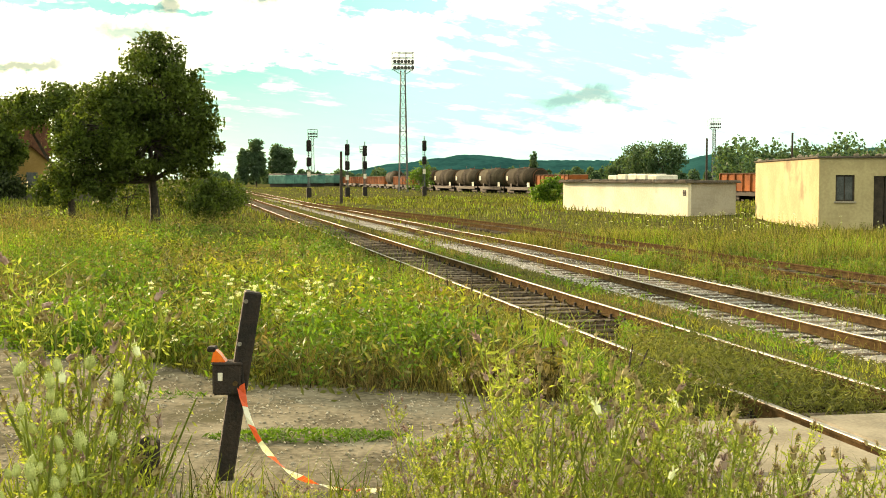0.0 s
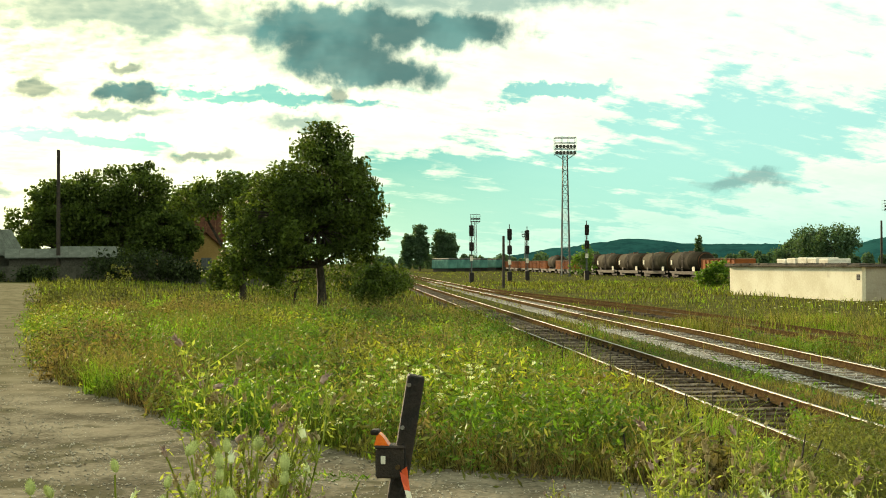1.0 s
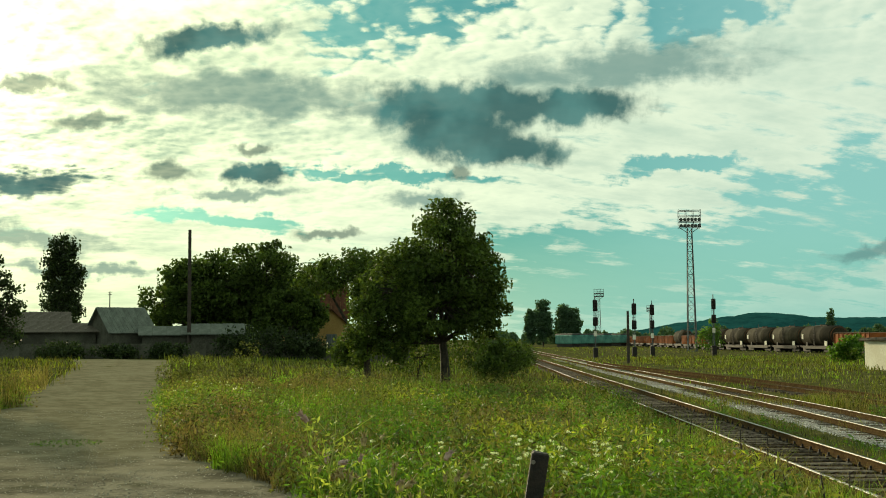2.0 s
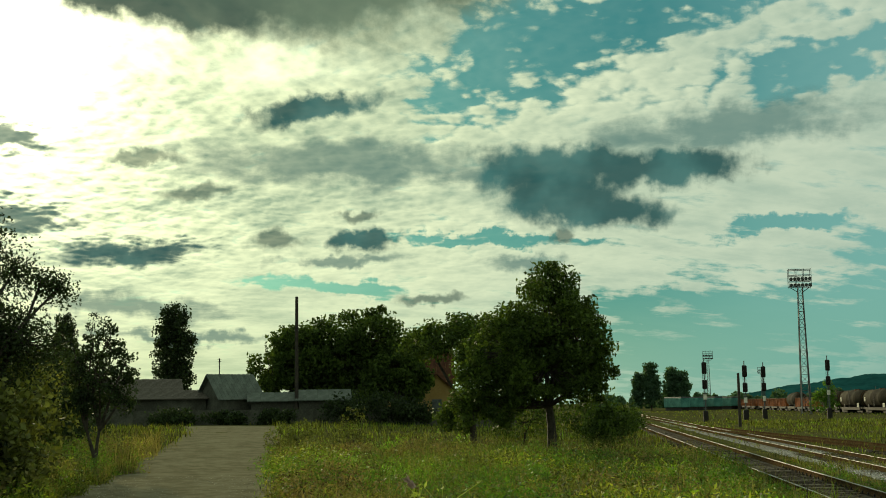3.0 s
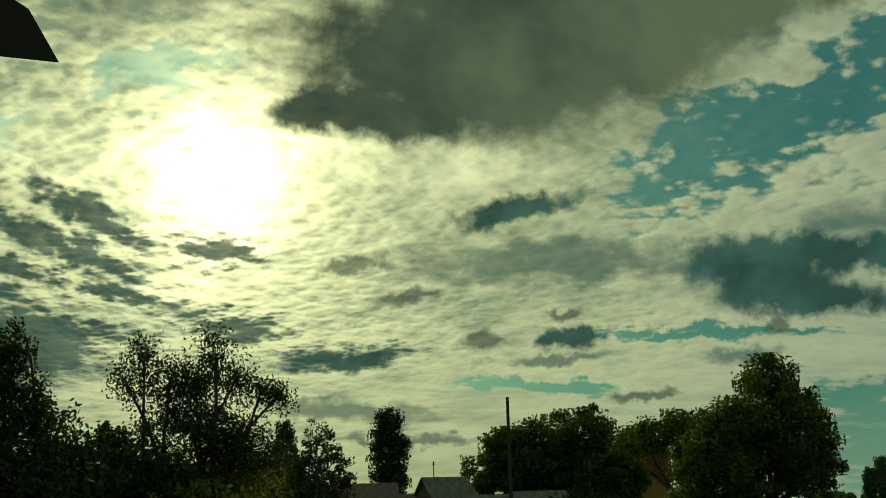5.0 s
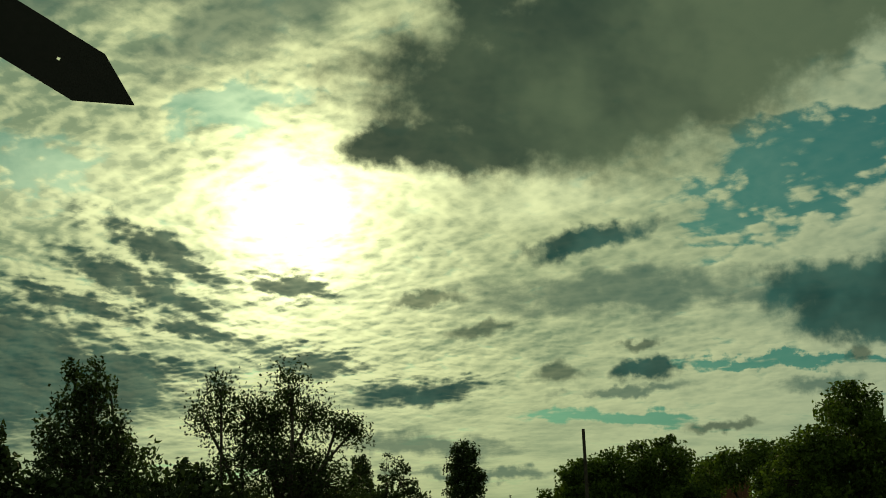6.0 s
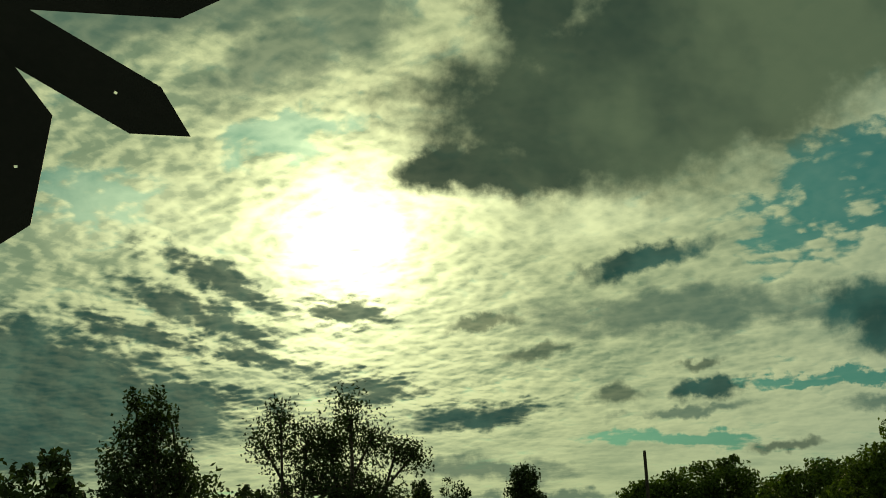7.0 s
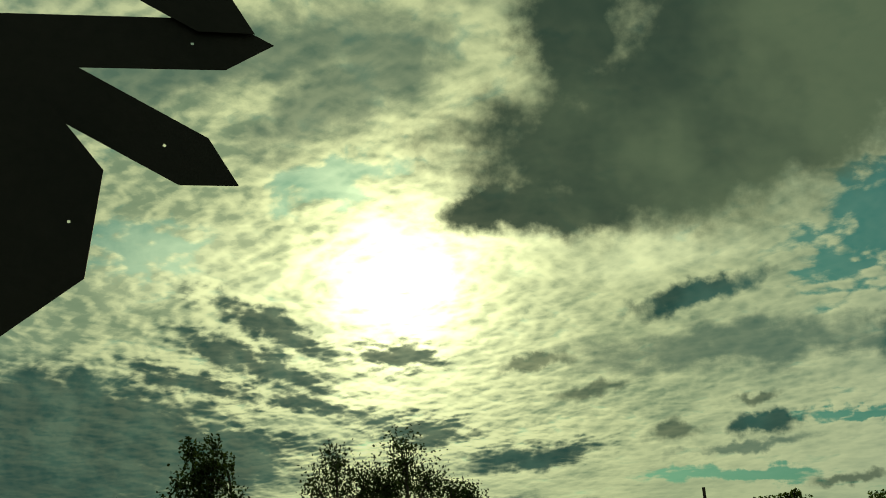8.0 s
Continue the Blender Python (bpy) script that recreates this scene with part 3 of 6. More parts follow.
# ---- buildings ----
def build_shed():
    """Long low whitewashed store; its front runs from the near corner away along the yard."""
    c = Vector((15.3, 75.6, -0.2))
    shed = thing("low_shed", "long low whitewashed shed with a felt roof in tall grass", "shed", at=c, turn=22.5)
    # local: y runs away along the front, x into the shed
    L, W, H, t = 16.4, 3.6, 2.15, 0.25
    part("front_wall", boxes((0, 0, -0.3, t, L, H)), WHITEWALL, shed)
    part("end_wall", boxes((t, -0.003, -0.3, W, t, H - 0.02)), GREYWALL, shed, "bare grey rendered end wall")
    part("end_wall", boxes((t, L - t, -0.3, W, L, H)), WHITEWALL, shed)
    part("back_wall", boxes((W - t, t, -0.3, W, L - t, H)), WHITEWALL, shed)
    roof = bmesh.new()
    box(roof, -0.30, -0.25, H, W + 0.25, L + 0.25, H + 0.10, 0.02)
    box(roof, -0.22, -0.20, H + 0.10, W + 0.2, L + 0.2, H + 0.17, 0.02)
    rng = random.Random(4)
    for k in range(14):
        y = k * 1.2 - 0.2
        box(roof, -0.34 + rng.uniform(0, 0.1), y, H + 0.05, 0.6 + rng.uniform(0, 1.0), y + rng.uniform(0.5, 1.15), H + 0.2 + rng.uniform(0, 0.04), 0.02)
    part("roof", roof, FELT, shed, "sagging layered roofing felt")
    vent = part("vent", boxes((-0.02, 0.2, 1.35, 0.03, 0.55, 1.70), bevel=0.01), DARKIRON, shed, "small dark square vent")
    for k in range(3):
        part("louvre", boxes((-0.03, 0.23, 1.42 + 0.09 * k, -0.02, 0.52, 1.45 + 0.09 * k)), GREYPAINT, vent)
    # pale tarp on the roof, stood in for by a row of blocks
    heap = bmesh.new()
    for k in range(5):
        box(heap, 0.9, 5.0 + k * 1.3, H + 0.17, 2.6, 6.15 + k * 1.3, H + 0.62 - 0.05 * abs(k - 2), 0.06, pose(0, 0, 0, 0, rng.uniform(-1.5, 1.5), 0))
    part("roof_cover", heap, PALE, shed, "pale tarp along the roof, built as blocks")


def build_house():
    """Flat-roofed ochre hut, roof littered with stones."""
    c = Vector((17.2, 55.4, -0.15))
    hut = thing("flat_roofed_hut", "ochre rendered hut with a flat roof and boarded openings", "hut", at=c, turn=-4.6)
    L, W, H, t = 16.4, 9.0, 3.32, 0.3
    part("side_wall", boxes((0, t, -0.3, t, L, H), bevel=0.015), OCHREWALL, hut)
    # front wall in pieces round a window and a doorway
    part("front_wall", boxes((0, 0, -0.3, 0.75, t, H), (0.75, 0, -0.3, 1.6, t, 1.35), (0.75, 0, 2.55, 1.6, t, H), (1.6, 0, -0.3, 2.45, t, H),
                             (2.45, 0, 2.5, 3.45, t, H), (3.45, 0, -0.3, W, t, H)), OCHREWALL, hut)
    part("back_wall", boxes((t, L - t, -0.3, W, L, H)), OCHREWALL, hut)
    part("far_wall", boxes((W - t, t, -0.3, W, L - t, H)), OCHREWALL, hut)
    part("inner_floor", boxes((t, t, -0.3, W - t, L - t, -0.02)), SOIL, hut)
    win = part("window", boxes((0.75, 0.10, 1.35, 0.82, 0.2, 2.55), (1.53, 0.10, 1.35, 1.6, 0.2, 2.55), (0.82, 0.10, 1.35, 1.53, 0.2, 1.42), (0.82, 0.10, 2.48, 1.53, 0.2, 2.55), (1.15, 0.10, 1.42, 1.2, 0.2, 2.48)), POLEWOOD, hut, "dark weathered window frame")
    part("pane", boxes((0.82, 0.14, 1.42, 1.15, 0.15, 2.48)), GLASSDARK, win)
    part("pane", boxes((1.2, 0.14, 1.42, 1.53, 0.15, 2.48)), GLASSDARK, win)
    part("sill", boxes((0.68, -0.08, 1.27, 1.67, 0.1, 1.35), bevel=0.01), CONCRETE, win)
    part("door", boxes((2.45, 0.12, -0.02, 2.93, 0.18, 2.5), (2.97, 0.12, -0.02, 3.45, 0.18, 2.5)), POLEWOOD, hut, "dark plank double door")
    roof = boxes((-0.10, -0.12, H, W + 0.1, L + 0.1, H + 0.09), bevel=0.02)
    part("roof", roof, FELT, hut, "dark flat felt roof")
    rng = random.Random(7)
    lump = bmesh.new()
    bmesh.ops.create_icosphere(lump, subdivisions=1, radius=0.12)
    me = None
    for k in range(26):
        ob = part("roof_stone", me or lump, CONCRETE, hut)
        me = ob.data
        edge = rng.random() < 0.5
        p = (rng.uniform(-0.05, 0.1), rng.uniform(0, L)) if edge else (rng.uniform(0, 5), rng.uniform(-0.08, 0.1))
        ob.matrix_basis = Matrix.LocRotScale((p[0], p[1], H + 0.12), Euler((rng.random(), rng.random(), rng.random() * 6)), (rng.uniform(0.4, 1.6), rng.uniform(0.4, 1.2), rng.uniform(0.3, 0.7)))


def gz(x, y):
    return float(ground_z(x, y))


def polar(az, d):
    return -math.sin(radians(az)) * d, math.cos(radians(az)) * d


def gabled(name, label, az, d, turn, w, length, eave, ridge, wall, roof, category="house", chimney=False, base=None):
    x, y = polar(az, d)
    z = gz(x, y) if base is None else base
    h = thing(name, label, category, at=(x, y, z), turn=turn)
    bm = bmesh.new()
    prism(bm, [(-w / 2, -0.3), (w / 2, -0.3), (w / 2, eave), (0, ridge - 0.12), (-w / 2, eave)], length, Matrix())
    part("wall", bm, wall, h)
    for side in (-1, 1):
        run = math.hypot(w / 2 + 0.4, ridge - eave)
        slope = math.atan2(ridge - eave, w / 2)
        m = Matrix.Translation((0, -0.35, ridge)) @ Matrix.Rotation(side * slope, 4, "Y")
        n = max(4, int(length / 0.9))
        step = (length + 0.7) / n
        x0, x1 = (0, run) if side > 0 else (-run, 0)
        sheet = boxes((x0, 0, -0.06, x1, step - 0.02, 0.02), *[(x0, step * f, 0.02, x1, step * f + 0.1, 0.05) for f in (0.1, 0.4, 0.7)])
        me = None
        for k in range(n):
            ob = part("roof_sheet", me or sheet, roof, h)
            me = ob.data
            ob.matrix_basis = m @ Matrix.Translation((0, k * step, 0.012 * (k % 2)))
    if chimney:
        part("chimney", boxes((-0.3, 2.0, ridge - 0.6, 0.3, 2.6, ridge + 1.1), (-0.36, 1.94, ridge + 1.1, 0.36, 2.66, ridge + 1.22), bevel=0.01), BRICKRED, h, "brick chimney")
        part("chimney", boxes((-0.3, 4.0, ridge - 0.6, 0.3, 4.5, ridge + 1.0), bevel=0.01), BRICKRED, h, "brick chimney")
    return h


def build_left_yard():
    gabled("gabled_house", "old house with a steep red-brown clay roof behind trees", 21.6, 140, -68.5, 8.6, 8.6, 4.2, 8.3, HOUSEWALL, BRICKRED, chimney=True)
    h = gabled("house_annex", "small yellow gabled annex with a window", 18.75, 130, 22, 4.6, 5.0, 3.1, 5.2, HOUSEWALL, BRICKRED, "house")
    win = part("window", boxes((-0.5, -0.06, 1.2, 0.6, -0.01, 2.5)), GREYPAINT, h, "grey framed gable window")
    part("pane", boxes((-0.42, -0.075, 1.28, 0.0, -0.06, 2.42)), GLASSDARK, win)
    part("pane", boxes((0.1, -0.075, 1.28, 0.52, -0.06, 2.42)), GLASSDARK, win)
    b = gabled("barn", "grey barn with a ribbed fibre-cement roof", 29.3, 116, -36, 5.0, 4.2, 2.4, 4.6, FENCE, SHEETING, "barn")
    part("aerial", rod(rod(boxes((-0.4, 1.0, 6.0, 0.4, 1.03, 6.03)), (0, 1, 4.4), (0, 1, 6.1), 0.05), (-0.3, 1, 5.8), (0.3, 1, 5.8), 0.03), DARKIRON, b, "thin roof aerial")
    for az, d, w, length, eave, ridge in ((27.4, 115, 4.4, 4.3, 2.15, 2.85), (25.2, 114, 4.4, 4.5, 2.2, 3.05), (33.4, 118, 4.0, 8.0, 2.5, 3.2), (34.5, 128, 6.0, 8.5, 3.2, 4.5)):
        gabled("lean_shed", "low grey shed with a patched sheet roof", az, d, az - 90, w, length, eave, ridge, FENCE, FELT if az > 30 else SHEETING, "shed")
    # long yard wall in panels
    wall = thing("yard_wall", "grey weathered panel wall along the yard", "wall")
    pts = [polar(az, d) for az, d in ((37, 112), (34, 111), (30, 110), (27, 109), (24.5, 109), (22, 110), (18, 112), (15, 114))]
    for (x0, y0), (x1, y1) in zip(pts, pts[1:]):
        n = max(2, round(math.hypot(x1 - x0, y1 - y0) / 2.5))
        for k in range(n):
            ax, ay = x0 + (x1 - x0) * k / n, y0 + (y1 - y0) * k / n
            w = math.hypot(x1 - x0, y1 - y0) / n
            ob = part("panel", boxes((0.05, -0.05, -0.2, w - 0.05, 0.05, 1.3), (-0.08, -0.09, -0.2, 0.05, 0.09, 1.4)), FENCE, wall)
            ob.matrix_basis = pose(ax, ay, gz(ax, ay), 0, 0, math.degrees(math.atan2(y1 - y0, x1 - x0)))


build_shed()
build_house()
build_left_yard()


# ---- masts, signals and poles ----
def lamp_mast(label, x, y, height, half, head):
    z = gz(x, y)
    mast = thing("lamp_mast", label, "lamp mast", "lamp masts", at=(x, y, z), turn=8)
    top = height - head * 0.9
    legs = [(sx, sy) for sx in (-1, 1) for sy in (-1, 1)]
    for sx, sy in legs:
        part("leg", rod(bmesh.new(), (sx * half, sy * half, -0.2), (sx * half * 0.5, sy * half * 0.5, top), 0.10, 0.08, 6), GREYPAINT, mast)
    bm = bmesh.new()
    n = int(top / 1.3)
    for k in range(n):
        f0, f1 = k / n, (k + 1) / n
        a, b = half * (1 - 0.5 * f0), half * (1 - 0.5 * f1)
        for i, (p, q) in enumerate((((-1, -1), (1, -1)), ((1, -1), (1, 1)), ((1, 1), (-1, 1)), ((-1, 1), (-1, -1)))):
            if (k + i) % 2:
                p, q = q, p
            rod(bm, (p[0] * a, p[1] * a, top * f0), (q[0] * b, q[1] * b, top * f1), 0.035, sides=4)
            rod(bm, (p[0] * a, p[1] * a, top * f0), (q[0] * a, q[1] * a, top * f0), 0.03, sides=4)
    tagged(part("lattice", bm, GREYPAINT, mast), kind="stuff")
    part("ladder", rod(rod(bmesh.new(), (half * 0.9, 0.2, 0), (half * 0.5, 0.2, top), 0.04, sides=4), (half * 0.9, -0.2, 0), (half * 0.5, -0.2, top), 0.04, sides=4), GREYPAINT, mast)
    hw = head * 0.55
    for k in range(4):
        zz = top + 0.15 + k * head * 0.29
        for y in (-hw * 0.5, hw * 0.5):
            part("platform_rail", boxes((-hw, y, zz, hw, y + 0.12, zz + 0.10)), GREYPAINT, mast)
    for px in (-hw, -hw * 0.33, hw * 0.33, hw):
        for y in (-hw * 0.5, hw * 0.5):
            part("platform_post", rod(bmesh.new(), (px, y, top), (px, y, top + head * 0.98), 0.04, sides=4), GREYPAINT, mast)
    for sx in (-1, 1):
        part("brace", rod(bmesh.new(), (sx * half * 0.5, 0, top - 0.7), (sx * hw * 0.9, 0, top + 0.15), 0.06, sides=4), GREYPAINT, mast)
    lamp = None
    for row in range(2):
        for k in range(6):
            if lamp is None:
                b = rod(bmesh.new(), (0, 0.25, 0), (0, -0.25, -0.12), 0.16, 0.30, 10)
                o = part("floodlight", b, GREYPAINT, mast)
                lamp = o.data
            else:
                o = part("floodlight", lamp, GREYPAINT, mast)
            o.matrix_basis = pose(-hw + 2 * hw * (k + 0.5) / 6, -hw * 0.5 - 0.2, top + 0.5 + row * head * 0.32)
    return mast


lamp_mast("tall grey lattice lamp mast with floodlight platforms", *polar(1.87, 211), 24.0, 0.75, 3.3)
lamp_mast("distant slender lamp mast with floodlights", *polar(6.12, 480), 21.5, 0.7, 3.4)
lamp_mast("distant slender lamp mast with floodlights", *polar(-12.6, 430), 22.5, 0.7, 3.6)
lamp_mast("distant slender lamp mast with floodlights", *polar(3.75, 640), 19.0, 0.7, 3.4)


def signal(az, d, height):
    x, y = polar(az, d)
    s = thing("railway_signal", "railway colour-light signal on a grey post with two heads", "signal", "yard signals", at=(x, y, gz(x, y)), turn=10)
    part("post", rod(bmesh.new(), (0, 0, -0.2), (0, 0, height), 0.075, 0.06, 10), GREYPAINT, s)
    part("cabinet", boxes((-0.3, -0.25, 0, 0.3, 0.25, 1.3), bevel=0.03), DARKIRON, s, "dark relay cabinet at the foot")
    for z0, z1 in ((height - 1.95, height - 0.55), (height - 3.75, height - 2.65)):
        head = part("signal_head", boxes((-0.29, -0.30, z0, 0.29, -0.08, z1), bevel=0.08), DARKIRON, s, "black rounded signal head")
        for k in range(3 if z1 - z0 > 1.2 else 2):
            zz = z0 + 0.3 + k * 0.42
            part("hood", rod(bmesh.new(), (0, -0.3, zz), (0, -0.55, zz - 0.03), 0.13, 0.15, 10), DARKIRON, head)
    lad = bmesh.new()
    for sx in (-0.18, 0.18):
        rod(lad, (sx, 0.25, 0.2), (sx, 0.14, height - 0.6), 0.02, sides=4)
    for k in range(int(height / 0.35)):
        rod(lad, (-0.18, 0.23, 0.3 + 0.33 * k), (0.18, 0.23, 0.3 + 0.33 * k), 0.015, sides=4)
    part("ladder", lad, GREYPAINT, s)
    part("number_plate", boxes((-0.2, -0.12, height - 5.0, 0.2, -0.09, height - 4.4)), PALE, s)


for row in ((6.31, 150, 7.7), (4.51, 151, 7.2), (3.68, 165, 7.4), (0.88, 163, 8.0)):
    signal(*row)


def pole(label, az, d, height, r=0.14, base=None, name="wooden_pole"):
    x, y = polar(az, d)
    ob = part(name, rod(bmesh.new(), (0, 0, -0.3), (0.02, 0, height), r, r * 0.75, 10), POLEWOOD)
    ob.location = (x, y, gz(x, y) if base is None else base)
    tagged(ob, label, "pole", "bare poles")


pole("bare dark wooden pole beside the tracks", 4.80, 122, 5.2, 0.16)
pole("tall bare wooden pole in front of walnut trees", 25.3, 112, 11.6, 0.19)
pole("bare wooden pole behind the shed", -12.27, 140, 6.8, 0.14)
pole("bare wooden pole behind the hut", -16.06, 130, 7.0, 0.14)


# ---- wagons ----
def wheelset(parent, x):
    bm = bmesh.new()
    for y in (-0.78, 0.78):
        rod(bm, (x, y - 0.06, 0.46), (x, y + 0.06, 0.46), 0.46, sides=18)
    rod(bm, (x, -0.9, 0.46), (x, 0.9, 0.46), 0.08)
    part("wheelset", bm, DARKIRON, parent)


def underframe(parent, half):
    part("underframe", boxes((-half, -1.2, 0.95, half, 1.2, 1.22), (-half + 1, -1.3, 0.75, half - 1, -1.2, 1.22), (-half + 1, 1.2, 0.75, half - 1, 1.3, 1.22), bevel=0.02), DARKIRON, parent)
    for x in (-half * 0.70, half * 0.70):
        part("bogie", boxes((x - 1.5, -1.05, 0.35, x + 1.5, -0.9, 0.75), (x - 1.5, 0.9, 0.35, x + 1.5, 1.05, 0.75), (x - 0.3, -1.0, 0.5, x + 0.3, 1.0, 0.95), bevel=0.04), DARKIRON, parent)
        wheelset(parent, x - 0.9)
        wheelset(parent, x + 0.9)
    for sx in (-1, 1):
        for y in (-0.88, 0.88):
            part("buffer", rod(rod(bmesh.new(), (sx * half, y, 1.05), (sx * (half + 0.4), y, 1.05), 0.09), (sx * (half + 0.4), y, 1.05), (sx * (half + 0.46), y, 1.05), 0.24, sides=14), DARKIRON, parent)


def tank_wagon():
    w = thing("tank_wagon", "grimy brown-grey tank wagon with rusty ends", "wagon", "parked wagons")
    half, r = 5.7, 1.42
    underframe(w, 6.0)
    bm = bmesh.new()
    rings = [(-half - 0.42, 0.35), (-half - 0.30, 0.8), (-half - 0.1, 1.2), (-half + 0.15, r), (-2, r), (-1.95, r + 0.02), (-1.85, r), (1.85, r), (1.95, r + 0.02), (2, r), (half - 0.15, r), (half + 0.1, 1.2), (half + 0.30, 0.8), (half + 0.42, 0.35)]
    loops = [[bm.verts.new((x, rr * math.cos(a), 2.65 + rr * math.sin(a))) for a in np.linspace(0, 2 * math.pi, 28, endpoint=False)] for x, rr in rings]
    for a, b in zip(loops, loops[1:]):
        for i in range(28):
            j = (i + 1) % 28
            bm.faces.new((a[i], a[j], b[j], b[i]))
    bm.faces.new(loops[0]), bm.faces.new(loops[-1])
    bmesh.ops.recalc_face_normals(bm, faces=bm.faces)
    tank = smooth(part("tank", bm, TANK, w))
    for sx in (-1, 1):
        end = bmesh.new()
        rod(end, (sx * (half - 0.35), 0, 2.65), (sx * (half + 0.12), 0, 2.65), r + 0.015, 1.22, 28)
        part("tank_end", end, TANKEND, tank, "rusty dished tank end")
        part("saddle", boxes((sx * 3.9 - 0.3, -1.1, 1.2, sx * 3.9 + 0.3, 1.1, 1.75), bevel=0.03), DARKIRON, w)
    part("marking_panel", boxes((-5.0, -r - 0.03, 2.2, -4.4, -r + 0.1, 2.9)), PALE, tank, "pale marking panel")
    part("marking_panel", boxes((3.6, -1.33, 1.25, 4.6, -1.28, 1.9)), PALE, w, "pale marking panel")
    part("dome", rod(bmesh.new(), (0, 0, 4.0), (0, 0, 4.25), 0.45, 0.42, 16), TANKEND, tank)
    part("walkway", boxes((-2.2, -0.35, 4.08, 2.2, 0.35, 4.13), (-2.2, -0.37, 4.13, -2.15, -0.34, 4.6), (2.15, -0.37, 4.13, 2.2, -0.34, 4.6)), DARKIRON, w)
    part("ladder", boxes((-0.25, -1.5, 1.2, -0.2, -1.45, 4.1), (0.2, -1.5, 1.2, 0.25, -1.45, 4.1), *[(-0.2, -1.5, 1.4 + 0.35 * k, 0.2, -1.47, 1.44 + 0.35 * k) for k in range(8)]), DARKIRON, w)
    return w


def open_wagon():
    w = thing("open_wagon", "rusty orange open goods wagon with ribbed sides", "wagon", "parked wagons")
    underframe(w, 6.0)
    part("body", boxes((-6, -1.38, 1.22, 6, -1.30, 2.95), (-6, 1.30, 1.22, 6, 1.38, 2.95), (-6, -1.3, 1.22, -5.92, 1.3, 2.95), (5.92, -1.3, 1.22, 6, 1.3, 2.95), (-5.92, -1.3, 1.22, 5.92, 1.3, 1.3)), ORANGE, w)
    rib = None
    for side in (-1, 1):
        for k in range(9):
            if rib is None:
                o = part("rib", boxes((-0.08, -0.06, 1.2, 0.08, 0.06, 2.97), bevel=0.02), ORANGE, w)
                rib = o.data
            else:
                o = part("rib", rib, ORANGE, w)
            o.matrix_basis = pose(-5.9 + k * 1.475, side * 1.43, 0)
        part("top_rail", boxes((-6.02, side * 1.42 - 0.07, 2.93, 6.02, side * 1.42 + 0.07, 3.05), bevel=0.02), TANKEND, w)
    return w


def build_wagons():
    tank, wagon = tank_wagon(), open_wagon()
    turn = math.degrees(math.atan2(0.957, -0.29))
    at = lambda s: (14.5 - 0.29 * s, 176 + 0.957 * s)
    tanks = [6.5 + 13 * i for i in range(5)]
    first = True
    for s in tanks:
        x, y = at(s)
        m = pose(x, y, -0.30, 0, 0, turn + 180)
        if first:
            tank.matrix_basis, first = m, False
        else:
            copy_thing(tank, m)
    wagon.matrix_basis = pose(*at(-7), -0.30, 0, 0, turn)
    for s in (-59, -72):
        copy_thing(wagon, pose(*at(s), -0.30, 0, 0, turn))
    turn2 = math.degrees(math.atan2(0.98, -0.19))
    for i in range(12):
        s = 7 + 13 * i
        copy_thing(wagon if i != 2 else tank, pose(-4.4 - 0.19 * s, 238.5 + 0.98 * s, -0.30, 0, 0, turn2))
    # far green carriages and a dark van
    for k in range(4):
        car = thing("passenger_carriage", "faded green passenger carriage far down the line", "carriage", "far carriages", at=(*polar(7.6 - 0.75 * k, 330 + 14 * k), -0.2), turn=128)
        part("body", boxes((-4.5, -1.4, 1.0, 4.5, 1.4, 3.4), bevel=0.15), GREENCAR, car)
        part("roof", boxes((-4.6, -1.3, 3.4, 4.6, 1.3, 3.75), bevel=0.15), GREYPAINT, car)
        part("underframe", boxes((-4.2, -1.1, 0.0, 4.2, 1.1, 1.0)), DARKIRON, car)
        for j in range(6):
            part("window", boxes((-4.0 + j * 1.4, -1.43, 2.0, -3.1 + j * 1.4, -1.40, 2.8)), GLASSDARK, car)


build_wagons()


